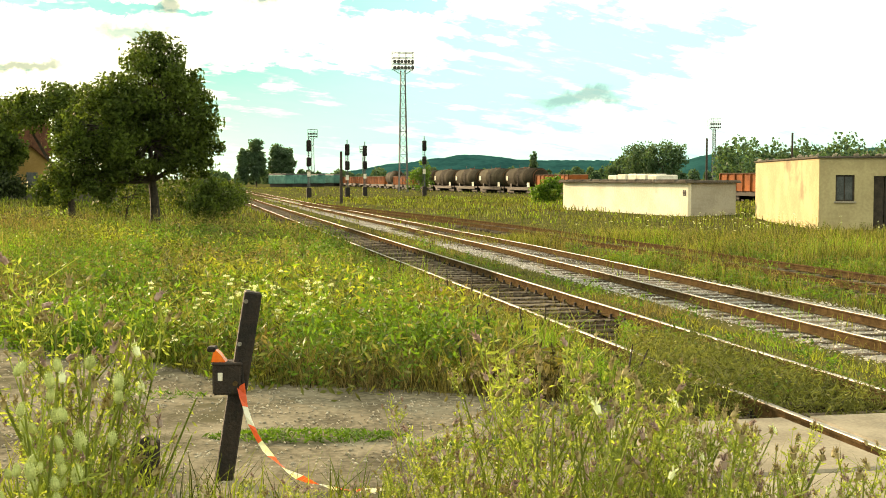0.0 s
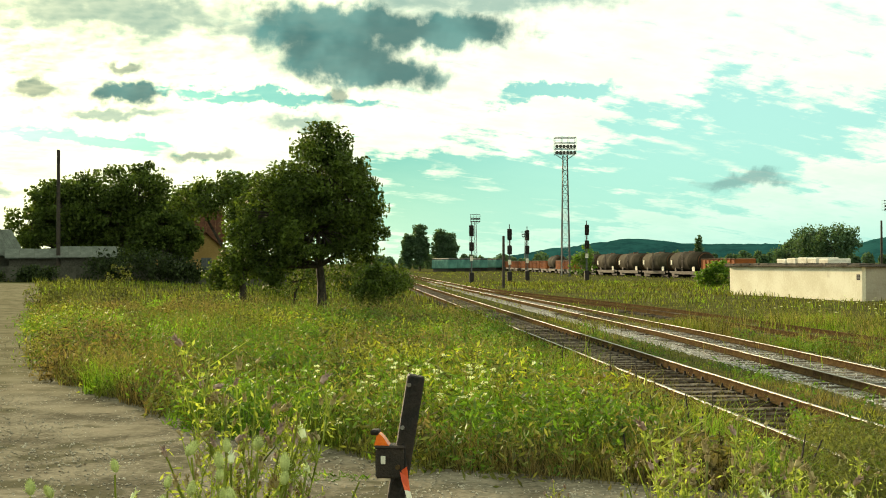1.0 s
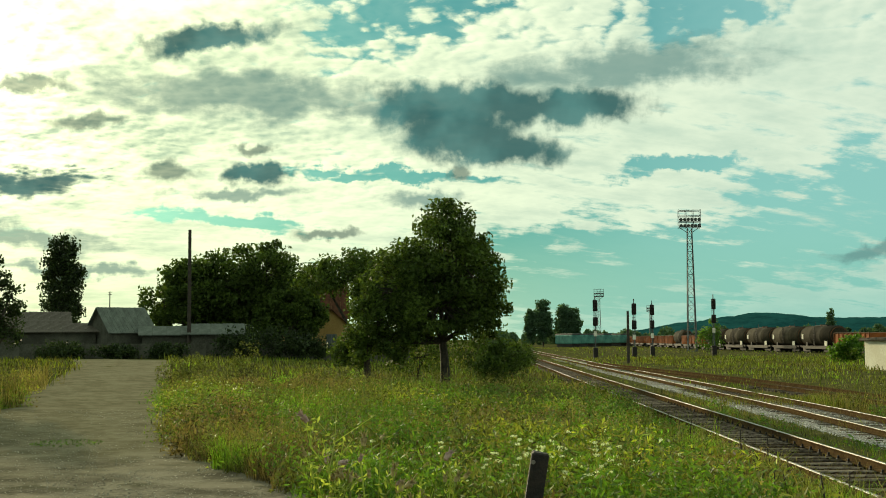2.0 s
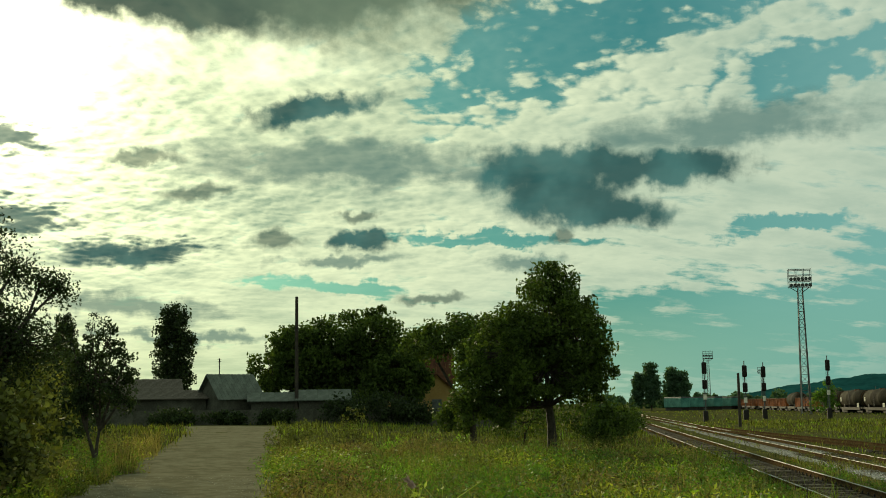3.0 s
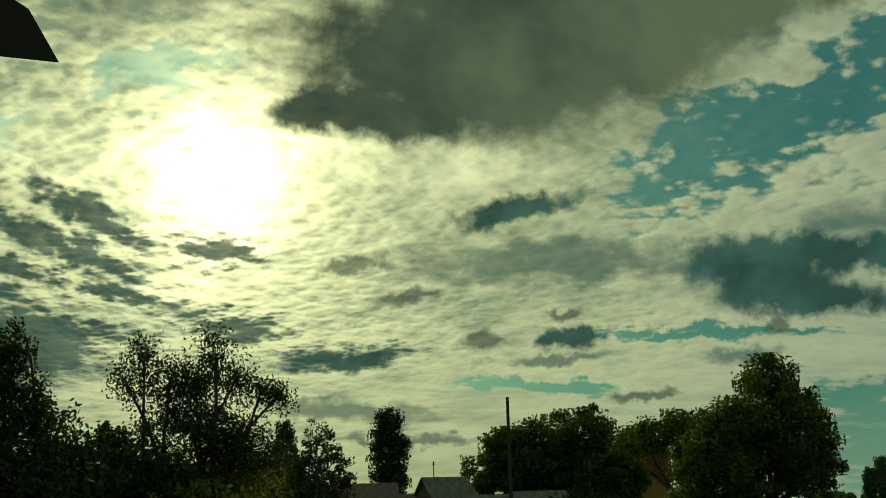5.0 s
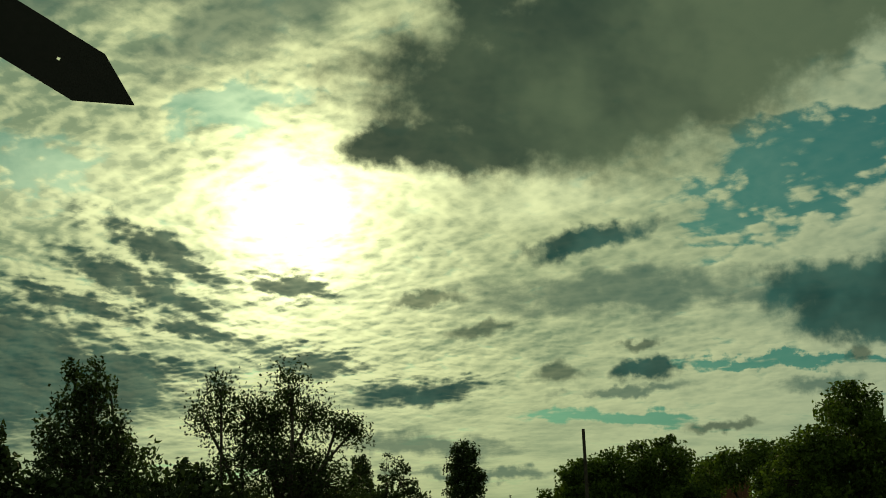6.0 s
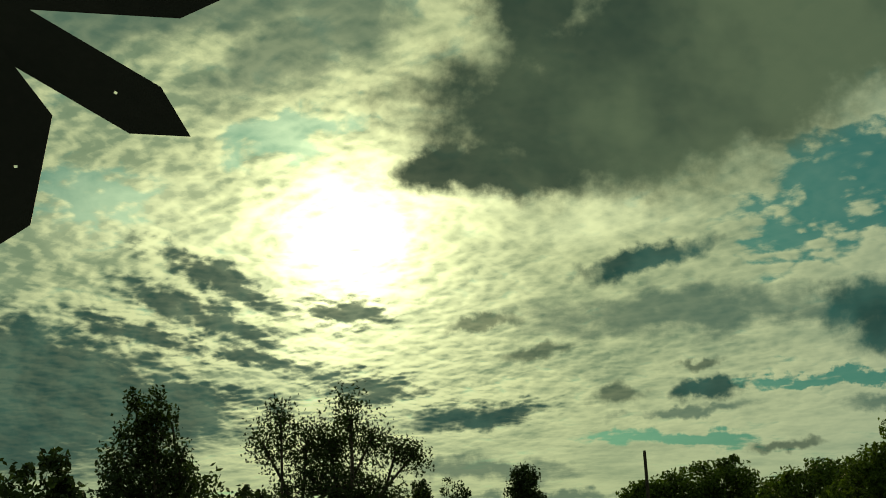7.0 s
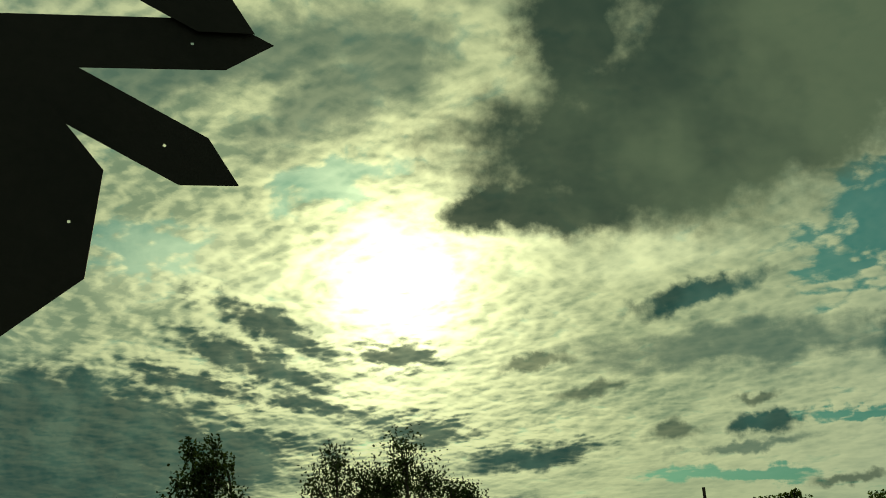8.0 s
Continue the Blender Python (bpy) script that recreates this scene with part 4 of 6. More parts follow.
# ---- crossing sign beside the road ----
def build_sign():
    az, d = 50.0, 2.6
    cx, cy = polar(az, d)
    side = Vector((math.cos(radians(az)), math.sin(radians(az)), 0))
    px, py = cx - 0.45 * side.x, cy - 0.45 * side.y
    # local x to the viewer's right, z up, y away
    sign = thing("level_crossing_sign", "dark level crossing sign with crossed boards, seen from behind", "road sign", at=(px, py, 0), turn=az)
    part("post", rod(bmesh.new(), (0, 0.08, -0.3), (0, 0.08, 4.35), 0.04, sides=12), DARKIRON, sign)

    def board(tilt, z, y, x=0.0):
        """A pointed sheet-metal board with bolt holes near its ends."""
        half, w, tip, hole = 0.705, 0.066, 0.115, 0.0036
        hx = half - 0.19
        bm = bmesh.new()
        m = Matrix.Translation((x, y, z)) @ Matrix.Rotation(-radians(tilt), 4, "Y")
        for k in (1, -1):
            prism(bm, [(k * (hx + hole), -w), (k * (half - tip), -w), (k * half, 0), (k * (half - tip), w), (k * (hx + hole), w)], 0.003, m)
            for k2 in (1, -1):
                prism(bm, [(k * (hx - hole), k2 * hole), (k * (hx + hole), k2 * hole), (k * (hx + hole), k2 * w), (k * (hx - hole), k2 * w)], 0.003, m)
        prism(bm, [(-hx + hole, -w), (hx - hole, -w), (hx - hole, w), (-hx + hole, w)], 0.003, m)
        bmesh.ops.recalc_face_normals(bm, faces=bm.faces)
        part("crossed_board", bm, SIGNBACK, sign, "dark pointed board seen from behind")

    board(-30, 3.63, 0.0)
    board(1, 3.627, 0.012, -0.006)
    board(-30, 4.014, 0.0, 0.043)
    board(1, 4.02, 0.012)
    r = 0.326
    bm = bmesh.new()
    rim = [(r * math.cos(radians(14.5 + 45 * k)), r * math.sin(radians(14.5 + 45 * k))) for k in range(8)]
    hx, hz, hole = 0.246, -0.038, 0.0034
    # plate round its bolt hole: parts above, below and beside it
    top = [(-0.3090, hz + hole), (0.2995, hz + hole)] + rim[:4]
    low = [(0.2986, hz - hole), (-0.3105, hz - hole)] + rim[4:]
    for corners in (top, low, [(-0.3105, hz - hole), (hx - hole, hz - hole), (hx - hole, hz + hole), (-0.3090, hz + hole)], [(hx + hole, hz - hole), (0.2986, hz - hole), (0.2995, hz + hole), (hx + hole, hz + hole)]):
        prism(bm, corners, 0.003, Matrix.Translation((0, -0.03, 3.217)))
    bmesh.ops.recalc_face_normals(bm, faces=bm.faces)
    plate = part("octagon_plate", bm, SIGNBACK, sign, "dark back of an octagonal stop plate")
    for z in (3.05, 3.38):
        part("bracket", boxes((-0.16, -0.02, z - 0.02, 0.16, 0.06, z + 0.02)), DARKIRON, plate)


build_sign()


# ---- post with box, lamp and tape at the roadside ----
def build_post():
    post = thing("roadside_post", "leaning charred timber post with a box and orange reflector", "post", at=(-1.68, 9.05, -0.055))
    lean = Matrix.Rotation(radians(9.5), 4, "Y") @ Matrix.Rotation(radians(15), 4, "Z")
    bm = bmesh.new()
    box(bm, -0.065, -0.055, -0.3, 0.065, 0.055, 1.53, 0.012, lean)
    bmesh.ops.subdivide_edges(bm, edges=bm.edges[:], cuts=3, use_grid_fill=True)
    for v in bm.verts:
        v.co += 0.008 * noise.noise_vector(v.co * 9)
    part("shaft", bm, CHAR, post)
    b = part("box", boxes((-0.045, -0.10, 0.74, 0.17, 0.07, 0.97), (-0.055, -0.11, 0.96, 0.18, 0.08, 0.985), bevel=0.014), CHAR, post, "dark burnt metal box")
    part("label_plate", boxes((0.0, -0.112, 0.85, 0.035, -0.104, 0.91), bevel=0.002), PALE, b)
    part("bolt", rod(bmesh.new(), (0.13, -0.10, 0.83), (0.13, -0.13, 0.83), 0.018), RUST, b)
    for z in (1.12, 1.44):
        part("bolt", rod(bmesh.new(), (0.24 * z / 1.5 - 0.02, -0.06, z), (0.24 * z / 1.5 - 0.02, -0.085, z), 0.016), STEEL, post)
    lamp = bmesh.new()
    prism(lamp, [(-0.055, 0.985), (0.055, 0.985), (0.015, 1.045), (-0.03, 1.085)], 0.09, Matrix.Translation((0, -0.08, 0)))
    part("reflector", lamp, LENS_ORANGE, post, "bright orange reflector wedge")
    part("reflector_cap", boxes((-0.085, -0.09, 1.06, -0.02, 0.02, 1.10), bevel=0.01), DARKIRON, post)
    part("hook", rod(rod(bmesh.new(), (0.16, -0.05, 1.0), (0.19, -0.08, 0.72), 0.014), (0.19, -0.08, 0.72), (0.15, -0.1, 0.64), 0.012), DARKIRON, post)
    # barrier tape from the post to the ground
    tape = thing("barrier_tape", "red and white barrier tape sagging from the post", "tape")
    p0, p1, p2 = Vector((-1.51, 8.95, 0.76)), Vector((-1.38, 8.80, -0.06)), Vector((-0.42, 8.62, 0.05))
    path = [p0 * (1 - t) ** 2 + p1 * 2 * t * (1 - t) + p2 * t * t for t in np.linspace(0, 1, 21)]
    for k in range(10):
        bm = bmesh.new()
        ring = []
        for i in (2 * k, 2 * k + 1, 2 * k + 2):
            twist = 0.9 * math.sin(i * 0.8)
            off = Vector((0.028 * math.cos(twist), 0.028 * math.sin(twist), 0.018 * math.cos(i)))
            ring.append((bm.verts.new(path[i] - off), bm.verts.new(path[i] + off)))
        for a, b in zip(ring, ring[1:]):
            bm.faces.new((a[0], a[1], b[1], b[0]))
        part("tape_band", bm, TAPE_RED if k % 2 == 0 else TAPE_WHITE, tape)
    # scorched stub beside it
    stub = bmesh.new()
    outline = [(-0.125, -0.2), (0.125, -0.2), (0.125, 0.42), (0.03, 0.46), (-0.06, 0.41), (-0.115, 0.30)]
    prism(stub, outline, 0.10, Matrix())
    bmesh.ops.bevel(stub, geom=stub.edges[:], offset=0.012, segments=1, affect="EDGES")
    ob = part("burnt_stub", stub, CHAR)
    ob.matrix_basis = pose(-2.24, 8.85, -0.06, 0, 2, 12)
    tagged(ob, "short burnt rounded timber stub in the weeds", "stub")


build_post()


# ---- crossing slabs ----
def build_crossing():
    me = None
    rng = random.Random(3)
    pavement = thing("crossing_paving", "worn concrete slabs paving the level crossing", "paving", kind="structure")
    for row, (lat, w) in enumerate(((TRACK_1 - 1.72, 1.70), (TRACK_1, 1.28), (TRACK_1 + 1.72, 1.70), (TRACK_2 - 1.6, 1.5))):
        for k in range(5):
            s = 1.2 + k * 1.95
            if s > 10.5:
                continue
            bm = boxes((-w / 2 + 0.01, -0.95, -0.2, w / 2 - 0.01, 0.95, 0.0), bevel=0.02)
            ob = part("slab", bm, CONCRETE, pavement)
            p = on_track(lat, s, 0.135)
            ob.matrix_basis = pose(p.x, p.y, p.z + rng.uniform(-0.015, 0.01), rng.uniform(-0.5, 0.5), rng.uniform(-0.5, 0.5), TRACK_TURN)


build_crossing()


# ---- distance ----
def build_hills():
    for name, label, d, az0, az1, low, high, seed in (("far_hill", "wooded hill on the horizon, blue-green with haze", 2600, -34, 6.5, 0.55, 1.05, 2), ("far_ridge", "low wooded ridge far behind the yard", 1900, -34, -8.5, 0.8, 1.25, 5)):
        az = np.linspace(az0, az1, 260)
        crest = np.array([low + (high - low) * (0.5 + 0.5 * noise.noise((a * 0.13, seed, 0))) + 0.10 * noise.noise((a * 0.9, seed, 3)) + 0.04 * noise.noise((a * 5.0, seed, 7)) for a in az])
        if seed == 2:
            crest += 0.30 * np.exp(-((az + 1.3) / 1.6) ** 2) - 0.55 * ease(az, 1.0, 6.0)
        else:
            crest = crest * ease(-az, 8.5, 13.0) + 0.35 * ease(-az, 14, 21)
        rows = []
        for f, back in ((0.0, 0.0), (0.35, 40.0), (0.75, 120.0), (1.0, 200.0), (0.8, 420.0)):
            x, y = -np.sin(np.radians(az)) * (d + back), np.cos(np.radians(az)) * (d + back)
            rows.append(np.stack([x, y, -2 + (4.3 + np.tan(np.radians(crest)) * (d + back)) * f], -1))
        v = np.concatenate(rows)
        n = len(az)
        i, j = np.meshgrid(np.arange(4), np.arange(n - 1), indexing="ij")
        q = np.stack([i * n + j, i * n + j + 1, (i + 1) * n + j + 1, (i + 1) * n + j], -1).reshape(-1, 4)
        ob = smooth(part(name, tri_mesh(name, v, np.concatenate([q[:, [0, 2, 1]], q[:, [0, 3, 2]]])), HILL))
        tagged(ob, label, "hill", kind="structure")


build_hills()


# ---- trees ----
def leaf_mesh(name, centres, size, rng, spread=0.55):
    """Leaves as small folded diamonds at the given points."""
    n = len(centres)
    out = rng.normal(size=(n, 3))
    out /= np.linalg.norm(out, axis=1)[:, None]
    ref = rng.normal(size=(n, 3))
    side = np.cross(out, ref)
    side /= np.linalg.norm(side, axis=1)[:, None] + 1e-9
    s = (size * rng.uniform(0.6, 1.35, n))[:, None]
    v = np.stack([centres - out * s * 0.5, centres + side * s * spread * 0.5, centres + out * s * 0.5, centres - side * s * spread * 0.5], 1).reshape(-1, 3)
    b = np.arange(n)[:, None] * 4
    return tri_mesh(name, v, np.concatenate([b + [0, 1, 2], b + [0, 2, 3]]))


def limb(bm, a, b, r0, r1, rng, bow=0.12, sides=6, steps=3):
    """A bowed, tapering tube from a to b."""
    a, b = Vector(a), Vector(b)
    off = Vector(rng.normal(size=3)) * (b - a).length * bow
    turn = (b - a).to_track_quat("Z", "Y")
    last = None
    for k in range(steps + 1):
        t = k / steps
        p = a.lerp(b, t) + off * math.sin(math.pi * t)
        r = r0 + (r1 - r0) * t
        ring = [bm.verts.new(p + turn @ Vector((r * math.cos(6.2832 * i / sides), r * math.sin(6.2832 * i / sides), 0))) for i in range(sides)]
        if last:
            for i in range(sides):
                j = (i + 1) % sides
                bm.faces.new((last[i], last[j], ring[j], ring[i]))
        last = ring
    bm.faces.new(last)


def tree(name, label, az, d, trunk_h, r, blobs, leaves, size, material, seed, twigs=160, stems=1, base=None, kind="", clump=0.30, gap=0.25, category="tree", group="", loose=0.0):
    """A tree: tapered trunk, limbs to the twigs, and leaves gathered round each twig. blobs: centre and radii of the crown's masses."""
    rng = np.random.default_rng(seed)
    x, y = polar(az, d)
    z = gz(x, y) if base is None else base
    t = thing(name, label, category, group, kind, at=(x, y, z), turn=az)
    blobs = np.array(blobs, float)
    share = np.cbrt(blobs[:, 3] * blobs[:, 4] * blobs[:, 5]) ** 2
    pick = rng.choice(len(blobs), twigs, p=share / share.sum())
    way = rng.normal(size=(twigs, 3))
    way /= np.linalg.norm(way, axis=1)[:, None]
    reach = rng.uniform(gap, 1.0, twigs) ** 0.45 * (1 + loose * rng.normal(size=twigs))
    ends = blobs[pick, :3] + way * reach[:, None] * blobs[pick, 3:6]
    keep = ends[:, 2] > trunk_h * 0.55
    ends, pick = ends[keep], pick[keep]
    tops = []
    for k in range(stems):
        bm = bmesh.new()
        foot = Vector((rng.uniform(-1, 1) * r * 2 * (stems > 1), rng.uniform(-1, 1) * r * 2 * (stems > 1), -0.25))
        top = Vector((rng.uniform(-0.1, 0.1) * trunk_h + (rng.uniform(-0.4, 0.4) * trunk_h if stems > 1 else 0), rng.uniform(-0.1, 0.1) * trunk_h, trunk_h))
        limb(bm, foot, top, r * 1.25 / math.sqrt(stems), r * 0.75 / math.sqrt(stems), rng, 0.04, 8, 4)
        tops.append(top)
        part("trunk" if stems == 1 else "stem", bm, BARK, t)
    bm = bmesh.new()
    hubs = []
    for b in blobs:
        start = min(tops, key=lambda p: (p - Vector(b[:3])).length)
        hub = Vector(b[:3])
        limb(bm, start, hub, r * 0.6, r * 0.25, rng, 0.1, 6, 3)
        hubs.append(hub)
    for e, p in zip(ends, pick):
        if rng.random() < 0.75:
            limb(bm, hubs[p], e, r * 0.16, r * 0.04, rng, 0.12, 3, 2)
    tagged(part("branchwork", bm, BARK, t), kind="stuff")
    n = leaves // max(1, len(ends))
    mean = float(np.cbrt(np.prod(blobs[:, 3:6], axis=1)).mean())
    spread = rng.uniform(0.6, 1.4, len(ends)) * clump * mean
    pts = (ends[:, None, :] + np.clip(rng.normal(size=(len(ends), n, 3)), -1.5, 1.5) * spread[:, None, None] * np.array([1, 1, 0.8])).reshape(-1, 3)
    part("crown", leaf_mesh("crown", pts, size, rng), material, t, "")
    return t


tree("fruit_tree", "broad dark green tree with a single trunk in the meadow", 13.6, 46, 2.2, 0.19,
     [(0.1, 0, 5.2, 2.2, 2.2, 1.9), (-1.5, 0.4, 4.2, 1.9, 1.9, 1.6), (1.2, -0.2, 4.6, 1.5, 1.6, 1.5), (-2.3, 0, 3.0, 1.5, 1.5, 1.3), (1.5, 0.3, 3.3, 1.1, 1.2, 1.1), (0, -0.8, 3.6, 1.9, 1.6, 1.5), (0.2, 0.3, 6.75, 0.95, 0.95, 0.85), (-1.9, -0.5, 2.2, 0.9, 0.9, 0.7), (-2.7, 0, 2.1, 0.9, 0.9, 0.8)],
     52000, 0.15, LEAF, 11, twigs=420, clump=0.15)
tree("walnut_tree", "round leafy walnut tree by the yard", 17.1, 70, 1.6, 0.2, [(0, 0, 5.9, 2.8, 2.4, 1.5), (-2.3, 0, 5.7, 1.7, 1.8, 1.2), (2.3, 0, 5.3, 2.0, 2.0, 1.7), (2.9, 0, 3.5, 1.6, 1.6, 1.5), (-0.2, 0, 1.9, 1.8, 1.4, 1.2)], 20000, 0.22, LEAF, 12, 210, clump=0.17)
for az, d, k, sd in ((21.9, 122, 1.36, 21), (23.7, 124, 1.27, 22), (25.4, 122, 1.12, 23), (20.7, 120, 0.85, 25)):
    tree("walnut_tree", "large dark walnut tree behind the yard wall", az, d, 2.4 * k, 0.28 * k, [(0, 0, 6.2 * k, 2.6 * k, 2.4 * k, 2.3 * k), (-1.9 * k, 0, 4.8 * k, 2.2 * k, 2 * k, 2 * k), (2.0 * k, 0, 4.9 * k, 2.2 * k, 2 * k, 2 * k), (0, 0, 2.8 * k, 3.2 * k, 2.4 * k, 2.0 * k)],
         20000, 0.36, LEAF, sd, 170, clump=0.17, group="walnut trees")


def poplar(az, d, height, w, seed, material=LEAF_BACKLIT, n=11000, size=0.42):
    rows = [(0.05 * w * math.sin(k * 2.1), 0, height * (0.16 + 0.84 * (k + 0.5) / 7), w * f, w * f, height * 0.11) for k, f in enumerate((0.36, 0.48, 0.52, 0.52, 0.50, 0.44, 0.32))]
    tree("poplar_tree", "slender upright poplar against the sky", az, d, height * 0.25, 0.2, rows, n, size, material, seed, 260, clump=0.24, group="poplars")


poplar(30.9, 180, 15.6, 5.2, 31, n=15000)
poplar(35.75, 200, 16.2, 4.2, 32)
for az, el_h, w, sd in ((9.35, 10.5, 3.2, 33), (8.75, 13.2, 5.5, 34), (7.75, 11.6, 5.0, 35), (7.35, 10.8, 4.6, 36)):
    poplar(az, 360, el_h, w, sd, LEAF_HAZED, 6000, 0.75)
poplar(-4.27, 420, 11.5, 2.6, 37, LEAF_HAZED, 2200, 0.6)

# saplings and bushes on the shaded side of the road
tree("sapling", "young bushy tree with thin upright stems", 34.2, 42, 1.3, 0.10, [(0, 0, 3.0, 0.95, 0.95, 1.1), (-0.75, 0, 3.7, 0.4, 0.4, 1.0), (0.8, 0, 3.5, 0.4, 0.4, 0.95), (0.2, 0.2, 4.2, 0.35, 0.35, 0.9), (-0.25, -0.2, 4.1, 0.3, 0.3, 0.85), (-0.6, 0, 2.3, 0.6, 0.6, 0.5), (0.7, 0, 2.4, 0.55, 0.55, 0.5)], 8200, 0.11, LEAF_BACKLIT, 41, 190, stems=3, clump=0.20, base=0.35, loose=0.16)
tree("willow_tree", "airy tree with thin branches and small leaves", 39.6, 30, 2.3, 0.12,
     [(-1.75, 0, 5.3, 0.30, 0.3, 0.75), (-1.35, 0, 5.75, 0.28, 0.3, 0.65), (-0.75, 0.2, 5.3, 0.45, 0.4, 0.65), (-0.15, 0, 5.35, 0.40, 0.4, 0.60), (0.35, -0.2, 5.85, 0.32, 0.3, 0.75), (0.85, 0, 5.45, 0.45, 0.4, 0.55), (1.45, 0, 5.15, 0.50, 0.4, 0.40), (1.85, 0, 5.0, 0.30, 0.3, 0.25), (-0.2, 0, 4.2, 1.45, 1.2, 0.75), (-1.2, 0, 3.0, 1.0, 1.0, 0.8), (1.1, 0, 3.7, 0.85, 0.8, 0.6), (0.3, 0, 2.8, 0.9, 0.8, 0.6)], 30000, 0.085, LEAF_BACKLIT, 42, 560, stems=3, clump=0.34, base=0.2, loose=0.20)
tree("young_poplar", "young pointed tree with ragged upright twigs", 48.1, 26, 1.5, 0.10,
     [(0, 0, 2.6, 1.4, 1.1, 1.2), (0, 0, 3.9, 1.1, 0.9, 0.9), (-0.28, 0, 4.8, 0.48, 0.45, 0.75), (0.08, 0, 5.3, 0.40, 0.4, 0.65), (-0.30, 0, 5.75, 0.18, 0.18, 0.45), (0.12, 0, 6.05, 0.14, 0.14, 0.45), (0.68, 0, 5.05, 0.14, 0.14, 0.60), (0.5, 0, 4.5, 0.38, 0.4, 0.6), (-0.72, 0, 4.75, 0.2, 0.2, 0.5), (0.42, 0, 5.55, 0.12, 0.12, 0.4)], 19000, 0.095, LEAF_BACKLIT, 43, 460, clump=0.30, base=0.1, loose=0.14)
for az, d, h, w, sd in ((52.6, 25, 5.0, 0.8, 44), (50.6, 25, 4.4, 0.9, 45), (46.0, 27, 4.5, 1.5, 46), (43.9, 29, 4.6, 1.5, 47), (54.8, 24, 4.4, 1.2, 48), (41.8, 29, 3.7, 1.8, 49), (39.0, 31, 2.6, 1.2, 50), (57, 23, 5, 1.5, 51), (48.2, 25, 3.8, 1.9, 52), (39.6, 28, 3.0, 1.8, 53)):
    tree("hedge_bush", "dense backlit bush in an overgrown hedge", az, d, h * 0.25, 0.08, [(0, 0, h * 0.35, w, w, h * 0.33), (w * 0.4, 0, h * 0.62, w * 0.55, w * 0.55, h * 0.26), (-w * 0.45, 0, h * 0.6, w * 0.5, w * 0.5, h * 0.25), (0.1, 0, h * 0.82, w * 0.3, w * 0.3, h * 0.16)],
         8000, 0.165, OLIVE if sd in (50, 53) else LEAF_BACKLIT, sd, 150, stems=3, clump=0.25, base=0.1, category="bush", group="hedge bushes", loose=0.12)
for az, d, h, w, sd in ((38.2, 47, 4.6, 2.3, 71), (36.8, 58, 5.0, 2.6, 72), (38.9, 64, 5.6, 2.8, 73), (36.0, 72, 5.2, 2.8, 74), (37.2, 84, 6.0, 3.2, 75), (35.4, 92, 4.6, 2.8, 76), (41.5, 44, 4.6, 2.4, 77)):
    tree("hedge_bush", "dense backlit bush in an overgrown hedge", az, d, h * 0.25, 0.08, [(0, 0, h * 0.35, w, w, h * 0.33), (w * 0.4, 0, h * 0.62, w * 0.55, w * 0.55, h * 0.26), (-w * 0.45, 0, h * 0.6, w * 0.5, w * 0.5, h * 0.25), (0.1, 0, h * 0.8, w * 0.3, w * 0.3, h * 0.16)],
         6000, 0.2, OLIVE if sd in (71, 77) else LEAF_BACKLIT, sd, 110, stems=3, clump=0.25, category="bush", group="hedge bushes", loose=0.12)
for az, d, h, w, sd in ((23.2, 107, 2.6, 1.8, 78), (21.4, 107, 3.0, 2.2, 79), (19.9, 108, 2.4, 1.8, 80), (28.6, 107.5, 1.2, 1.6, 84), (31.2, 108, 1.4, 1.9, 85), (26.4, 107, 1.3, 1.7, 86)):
    tree("scrub_bush", "low backlit scrub against the yard wall", az, d, h * 0.2, 0.05, [(0, 0, h * 0.45, w, w * 0.7, h * 0.42), (w * 0.5, 0, h * 0.4, w * 0.7, w * 0.6, h * 0.4)], 2400, 0.26, LEAF_BACKLIT, sd, 60, stems=3, clump=0.28, category="bush", group="scrub", loose=0.2)
# bushes by the meadow and the yard
for az, d, h, w, sd, mat in ((11.2, 60, 2.4, 0.9, 61, LEAF), (10.6, 70, 2.2, 1.5, 62, LEAF), (11.9, 74, 3.4, 1.7, 63, LEAF), (9.9, 95, 1.9, 1.6, 66, LEAF), (-5.0, 118, 2.6, 1.5, 67, LUSH), (1.05, 205, 5.4, 1.8, 68, LUSH), (14.6, 72, 3.0, 2.2, 69, LEAF)):
    tree("wild_bush", "leafy green bush at the meadow's edge", az, d, h * 0.2, 0.06, [(0, 0, h * 0.4, w, w, h * 0.4), (w * 0.3, 0, h * 0.7, w * 0.5, w * 0.5, h * 0.28)], 2600, 0.18 if d < 100 else 0.3, mat, sd, 70, stems=3, clump=0.26, category="bush", group="wild bushes", loose=0.22)
for az, d, h, sd in ((25.2, 50, 1.7, 64), (22.7, 56, 2.0, 65), (26.1, 53, 1.3, 92)):
    tree("wild_shrub", "straggling olive shrub above the meadow grass", az, d, h * 0.2, 0.03, [(0, 0, h * 0.35, 0.6, 0.6, h * 0.3), (0.35, 0, h * 0.65, 0.25, 0.25, h * 0.3), (-0.4, 0, h * 0.6, 0.2, 0.2, h * 0.25), (0, 0, h * 0.8, 0.12, 0.12, h * 0.2)], 900, 0.10, OLIVE, sd, 70, stems=4, clump=0.3, category="shrub", group="wild shrubs", loose=0.25)
